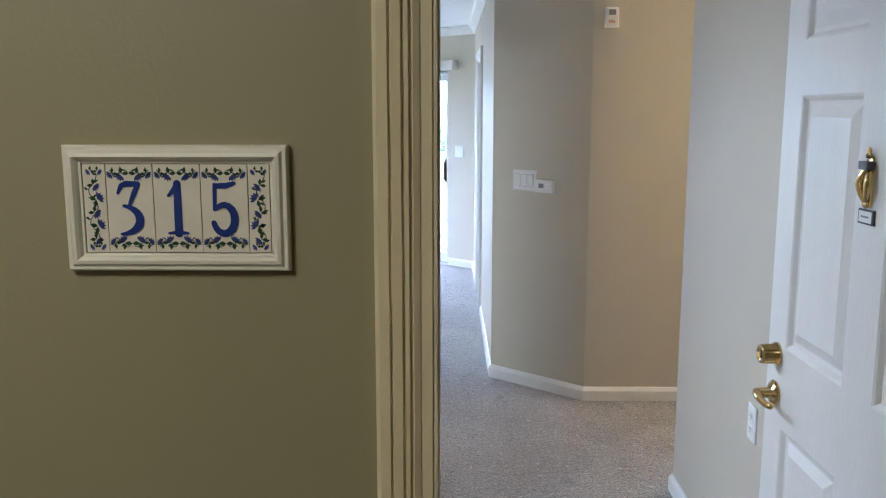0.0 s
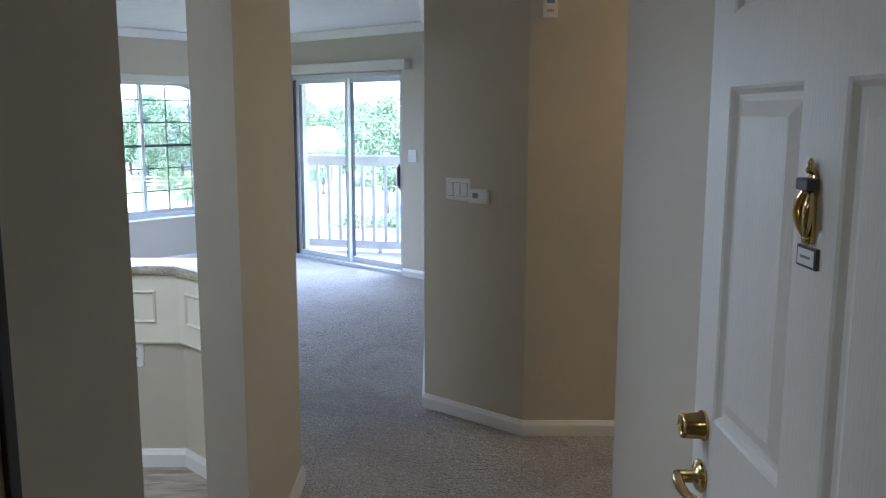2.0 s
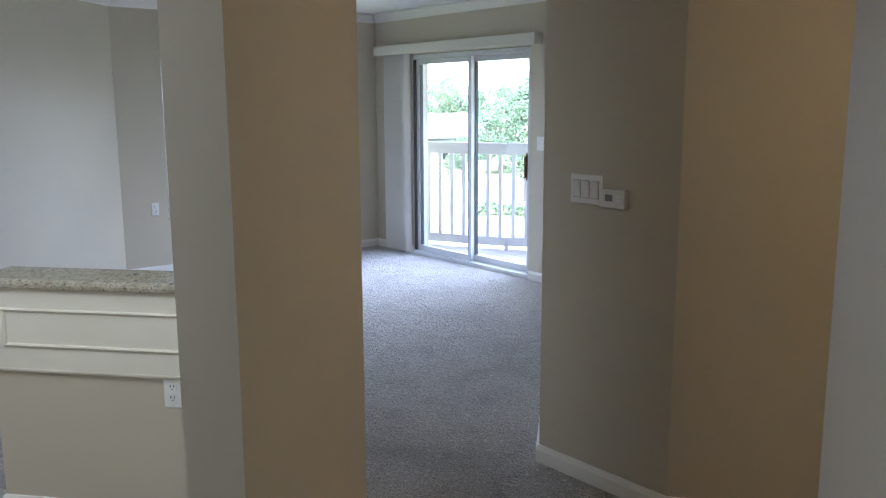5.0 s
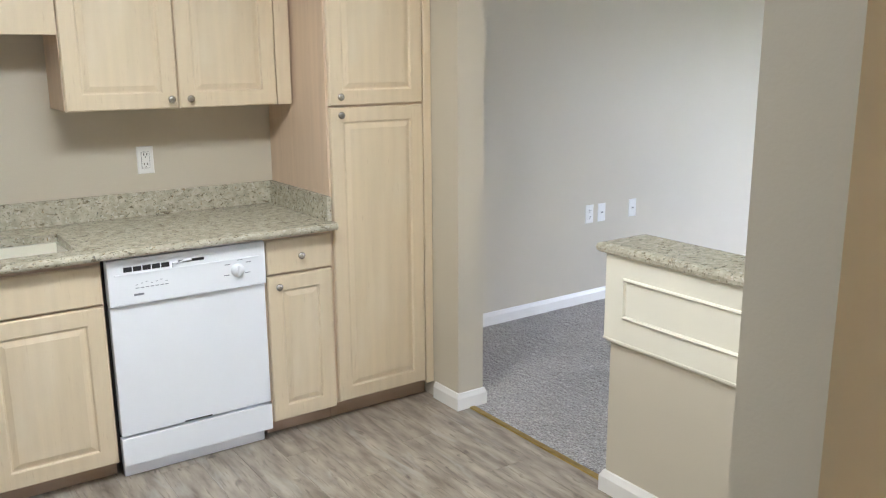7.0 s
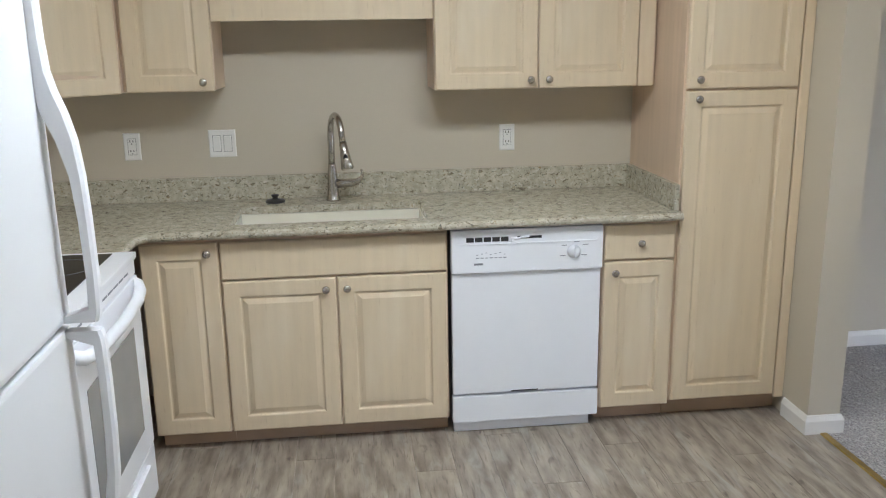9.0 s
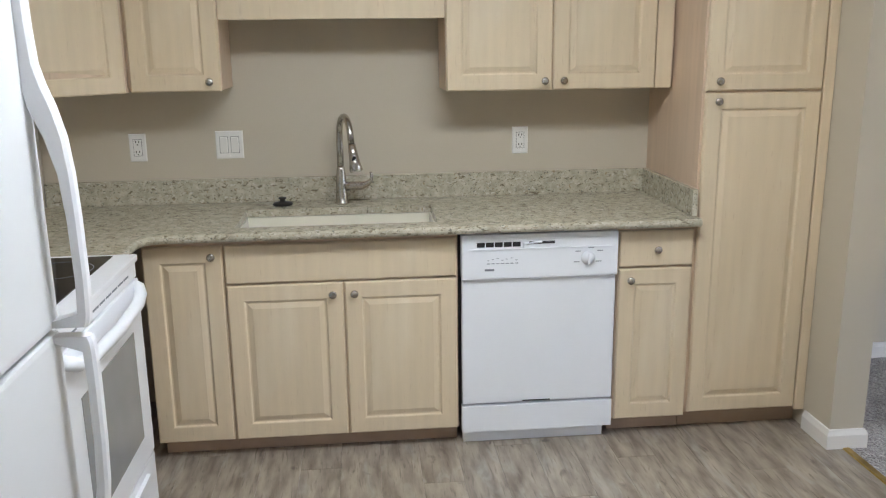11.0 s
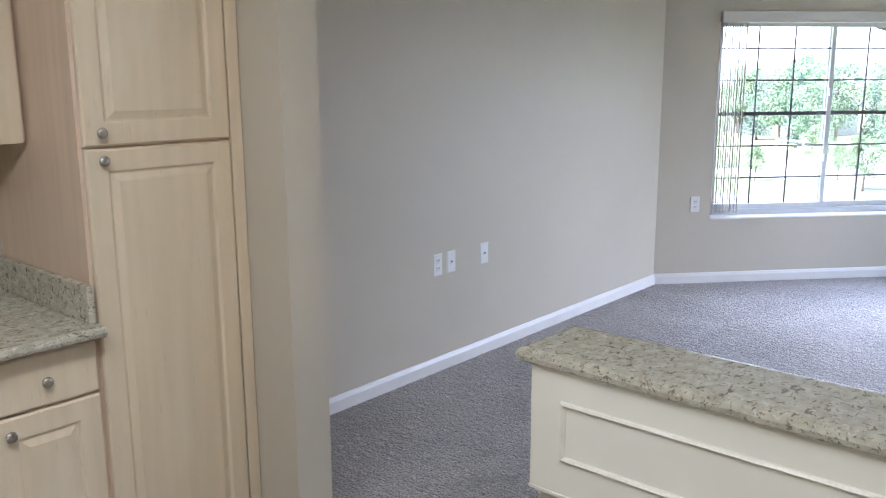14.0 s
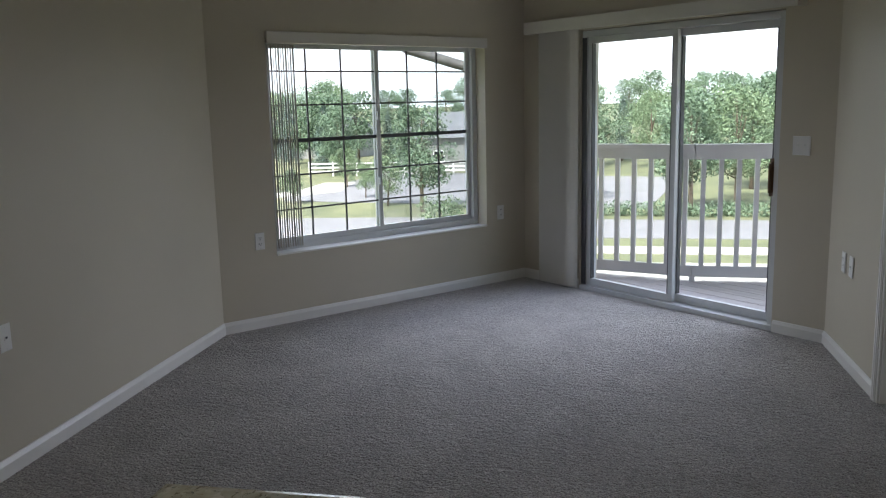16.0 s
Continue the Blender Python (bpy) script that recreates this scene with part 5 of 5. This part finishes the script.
# ---- outdoors ----
G = -6.0
sky_glow = bpy.data.materials.new("hazy_sky_glow")
sky_glow.use_nodes = True
sb = sky_glow.node_tree.nodes["Principled BSDF"]
sb.inputs["Base Color"].default_value, sb.inputs["Roughness"].default_value = (0, 0, 0, 1), 1
sb.inputs["Emission Color"].default_value, sb.inputs["Emission Strength"].default_value = (0.87, 0.93, 1, 1), 1.3
arc = [(900 * math.sin(a), 900 * math.cos(a)) for a in [radians(-80 + 8 * i) for i in range(21)]]
structure(Shape().faces([(x, y, z) for x, y in arc for z in (-40, 900)], [[2 * i, 2 * i + 2, 2 * i + 3, 2 * i + 1] for i in range(20)]).done("backdrop", sky_glow), "bright hazy white sky", "sky")
structure(Shape().box(-900, 900, -200, 2500, G - 1, G).done("ground", grass), "lawn and meadow around the building", "ground")
flat = lambda name, pts, z, mat, lab, cat: structure(Shape().prism(pts, G - 0.2, G + z).done(name, mat), lab, cat)
flat("road", [(-70, 42), (-14, 49), (0, 49.5), (40, 49.5), (40, 56), (0, 56.5), (-14, 57), (-70, 52)], 0.02, asphalt, "grey asphalt street", "road")
flat("pavement", [(-60, 38.0), (-12, 44.8), (40, 45.2), (40, 47.0), (-12, 46.6), (-60, 39.8)], 0.06, concrete, "pale concrete pavement", "pavement")
flat("pavement_drive", [(-12, 30), (40, 30), (40, 43.2), (-12, 42.4)], 0.04, concrete, "pale concrete drive below the balcony", "pavement")
flat("parking_lot", [(-26, 66), (2, 62), (6, 84), (-24, 92)], 0.03, asphalt, "grey asphalt lot beyond the trees", "road")
flat("footpath", [(-30, 64), (-23, 72), (-24, 80), (-27, 80), (-27, 73), (-33, 66)], 0.05, concrete, "curving pale footpath", "path")


def leaf_cloud(rng, centre, rad, n, size, flat_=1.0):
    pts = rng.normal(size=(n, 3))
    pts /= np.linalg.norm(pts, axis=1)[:, None]
    pts *= (rng.random(n) ** 0.4)[:, None] * np.array(rad)
    pts += np.array(centre)
    a = rng.normal(size=(n, 3))
    b = rng.normal(size=(n, 3))
    a /= np.linalg.norm(a, axis=1)[:, None]
    b -= (a * b).sum(1)[:, None] * a
    b /= np.linalg.norm(b, axis=1)[:, None]
    sz = size * (0.6 + 0.8 * rng.random(n))[:, None]
    return np.stack([pts - a * sz, pts - b * sz * 0.55, pts + a * sz, pts + b * sz * 0.55], 1)


def tree(name, seed, height, spread, mats, conifer=False, label="", leaves=5600):
    rng = np.random.default_rng(seed)
    ob = thing(name, pose(0, 0, 0), label, "tree", "trees beyond the balcony")
    s = Shape()
    lean = rng.normal(size=2) * 0.25
    s.tube([(lean[0] * t_ * t_, lean[1] * t_ * t_, height * 0.9 * t_ - 0.2) for t_ in (0, .15, .3, .5, .7, .9, 1)], [0.02 * height * (1 - 0.9 * t_) + 0.02 for t_ in (0, .15, .3, .5, .7, .9, 1)], seg=8)
    quads = []
    if conifer:
        for k in range(26):
            f = k / 25
            z = height * (0.08 + 0.9 * f)
            r = spread * (1 - f) ** 0.85 + 0.1
            quads.append(leaf_cloud(rng, (0, 0, z), (r, r, height * 0.035), int(leaves / 22 * (1.1 - f)), 0.11))
    else:
        for k in range(30):
            a, f = rng.random() * 6.283, rng.random()
            r = spread * (0.25 + 0.7 * rng.random()) * math.sin(math.pi * (0.12 + 0.8 * f)) 
            c_ = (r * math.cos(a), r * math.sin(a), height * (0.30 + 0.62 * f))
            rr = spread * (0.24 + 0.2 * rng.random())
            quads.append(leaf_cloud(rng, c_, (rr, rr, rr * 0.75), leaves // 30, 0.10))
            if k % 3 == 0:
                s.tube([(0, 0, height * (0.2 + 0.35 * f)), (c_[0] * 0.5, c_[1] * 0.5, c_[2] - height * 0.08), c_], [0.007 * height, 0.004 * height, 0.001 * height], seg=6)
    s.done("trunk", bark, ob)
    Q = np.concatenate(quads)
    me = bpy.data.meshes.new("crown")
    me.from_pydata(Q.reshape(-1, 3).tolist(), [], np.arange(len(Q) * 4).reshape(-1, 4).tolist())
    me.materials.append(mats)
    cr = new("crown", me)
    cr.parent = ob
    return ob


kinds = [tree("deciduous_tree", 1, 8.5, 3.4, leaf_a, label="broad green deciduous tree on the lawn"),
         tree("deciduous_tree", 2, 7.2, 3.0, leaf_b, label="round dark green deciduous tree"),
         tree("deciduous_tree", 3, 6.0, 2.6, leaf_a, label="young bright green deciduous tree"),
         tree("conifer_tree", 4, 8.0, 2.0, leaf_c, True, label="tall blue-green conifer among the trees")]
spots = [(4.6, 60.5, 1, 1.12), (7.8, 63, 0, 0.98), (12, 66, 0, 1.0), (10.5, 74, 1, 1.1), (-3.5, 66, 1, 0.95), (-13.2, 60, 1, 0.92), (-16.4, 63, 2, 0.62), (-19.5, 68, 2, 0.75), (-24, 64, 2, 0.7), (-23.5, 76, 2, 0.95),
         (-31, 70, 0, 0.85), (-35, 78, 2, 1.1), (-28, 88, 1, 0.9), (-23.5, 96, 3, 0.8), (-9, 90, 1, 0.85), (-12.4, 85, 2, 0.62), (-18.5, 87, 2, 0.6), (-10.6, 82, 1, 0.55)]
first = set()
rng = random.Random(5)
for k in range(46):
    spots.append((-62 + k * 2.4 + rng.uniform(-1, 1), 98 + rng.uniform(-7, 16), rng.choice([0, 1, 1, 0, 2, 3]), rng.uniform(0.95, 1.3)))
for k in range(30):
    spots.append((-110 + k * 6.2 + rng.uniform(-2, 2), 150 + rng.uniform(-10, 20), rng.choice([0, 1, 1]), rng.uniform(1.2, 1.5)))
for x, y, k, sc in spots:
    if abs(x + 17.5) < 8 and 82 < y < 106 and sc > 0.9:
        continue          # clear in front of the house
    m = pose(x, y, G, 0, 0, rng.uniform(0, 360)) @ Matrix.Scale(sc, 4)
    if k in first:
        copy_thing(kinds[k], m)
    else:
        first.add(k)
        kinds[k].matrix_basis = m


def bush_row(name, pts, h, mat, label, seed):
    rng_ = np.random.default_rng(seed)
    quads = [leaf_cloud(rng_, (x, y, G + h * 0.45), (0.9, 0.7, h * 0.55), 260, 0.09) for x, y in pts]
    Q = np.concatenate(quads)
    me = bpy.data.meshes.new(name)
    me.from_pydata(Q.reshape(-1, 3).tolist(), [], np.arange(len(Q) * 4).reshape(-1, 4).tolist())
    me.materials.append(mat)
    return tagged(new(name, me), label, "hedge", kind="stuff")


bush_row("hedge", [(-6 + i * 0.95 + rng.uniform(-.2, .2), 58.2 + rng.uniform(-.3, .3)) for i in range(26)], 1.0, leaf_b, "low green hedge along the street", 8)
bush_row("shrubs", [(-9.6, 52.6), (-10.4, 52.2), (-11.1, 52.7), (-10.2, 53.3), (-21.5, 50.5), (-22.4, 50.2)], 2.0, leaf_a, "round green shrubs beside the street", 9)


def house(x, y, rz, w, d, h, label):
    ob = thing("house", pose(x, y, G, 0, 0, rz), label, "house")
    Shape().box(-w / 2, w / 2, -d / 2, d / 2, -0.2, h).done("wall", siding, ob)
    vs = [(-w / 2 - 0.5, -d / 2 - 0.5, h), (w / 2 + 0.5, -d / 2 - 0.5, h), (w / 2 + 0.5, d / 2 + 0.5, h), (-w / 2 - 0.5, d / 2 + 0.5, h), (-w / 2 + 2, 0, h + 2.6), (w / 2 - 2, 0, h + 2.6)]
    Shape().faces(vs, [[0, 1, 5, 4], [1, 2, 5], [2, 3, 4, 5], [3, 0, 4], [3, 2, 1, 0]]).done("roof", shingle, ob)
    for k in range(3):
        cx = -w / 2 + w * (k + 0.5) / 3
        wd = Shape().box(cx - 0.6, cx + 0.6, -d / 2 - 0.04, -d / 2 + 0.05, 1.0, 2.3, 0, 0.01).done("window", fence_paint, ob)
        Shape().box(cx - 0.5, cx + 0.5, -d / 2 - 0.05, -d / 2 - 0.045, 1.1, 2.2).done("pane", black_glass, wd)
    return ob


house(-16.0, 97, 24, 13, 9, 3.6, "grey-roofed suburban house among trees")
house(-41, 118, -10, 14, 9, 3.6, "grey-roofed suburban house behind trees")
fe = thing("ranch_fence", pose(-31, 87, G, 0, 0, 4), "white rail fence along the meadow", "fence")
for z in (0.5, 0.9, 1.3):
    Shape().box(0, 20, -0.03, 0.03, z - 0.08, z + 0.08).done("rail", fence_paint, fe)
for i in range(9):
    Shape().box(-0.07, 0.07, -0.07, 0.07, 0, 1.5).done("post", fence_paint, fe, pose(i * 2.5, 0, 0))


# ---- floor planks and deck boards, piece by piece ----
plank_mesh = {}
x0, x1, row, y = -3.15, -0.04, 0, 1.74
PWID = 0.152
while y < 4.925:
    w = min(PWID, 4.928 - y)
    x = x0
    start = (0.37 * row * 1.13) % 1.1
    cut = x0 + start if start > 0.15 else x0 + 1.1
    while x < x1 - 0.01:
        e = min(cut, x1)
        key = (round(e - x, 3), round(w, 3))
        if key not in plank_mesh:
            L, g = key[0] - 0.0006, 0.0006
            sh = Shape().faces([(0, 0, -0.0044), (L, 0, -0.0044), (L, w - g, -0.0044), (0, w - g, -0.0044), (0, 0, -0.001), (L, 0, -0.001), (L, w - g, -0.001), (0, w - g, -0.001),
                                (0.001, 0.001, 0), (L - 0.001, 0.001, 0), (L - 0.001, w - g - 0.001, 0), (0.001, w - g - 0.001, 0)],
                               [[0, 1, 5, 4], [1, 2, 6, 5], [2, 3, 7, 6], [3, 0, 4, 7], [4, 5, 9, 8], [5, 6, 10, 9], [6, 7, 11, 10], [7, 4, 8, 11], [8, 9, 10, 11]])
            ob = sh.done("plank", plank_mat, vinyl, pose(x, y, 0))
            plank_mesh[key] = ob.data
        else:
            ob = new("plank", plank_mesh[key])
            ob.parent, ob.matrix_basis = vinyl, pose(x, y, 0)
        x = e
        cut = e + 1.1
    y += PWID
    row += 1


def rail_y(x):
    return r0.y + (r1.y - r0.y) * (x - r0.x) / (r1.x - r0.x) if x < r1.x else r1.y


for i in range(18):
    d = -0.24 - i * 0.144
    s0 = -0.4
    while s0 < 5.0 and on2(s0, d).y > rail_y(on2(s0, d).x) + 0.04:
        s0 += 0.02
    if s0 > 4.3:
        break
    pa = on2(s0, d)
    Shape().box(0, 4.6 - s0, -0.136, 0.0, -0.06, -0.03, 0, 0.003).done("deck_board", deck_wood, dk, pose(pa.x, pa.y, 0, 0, 0, A2))
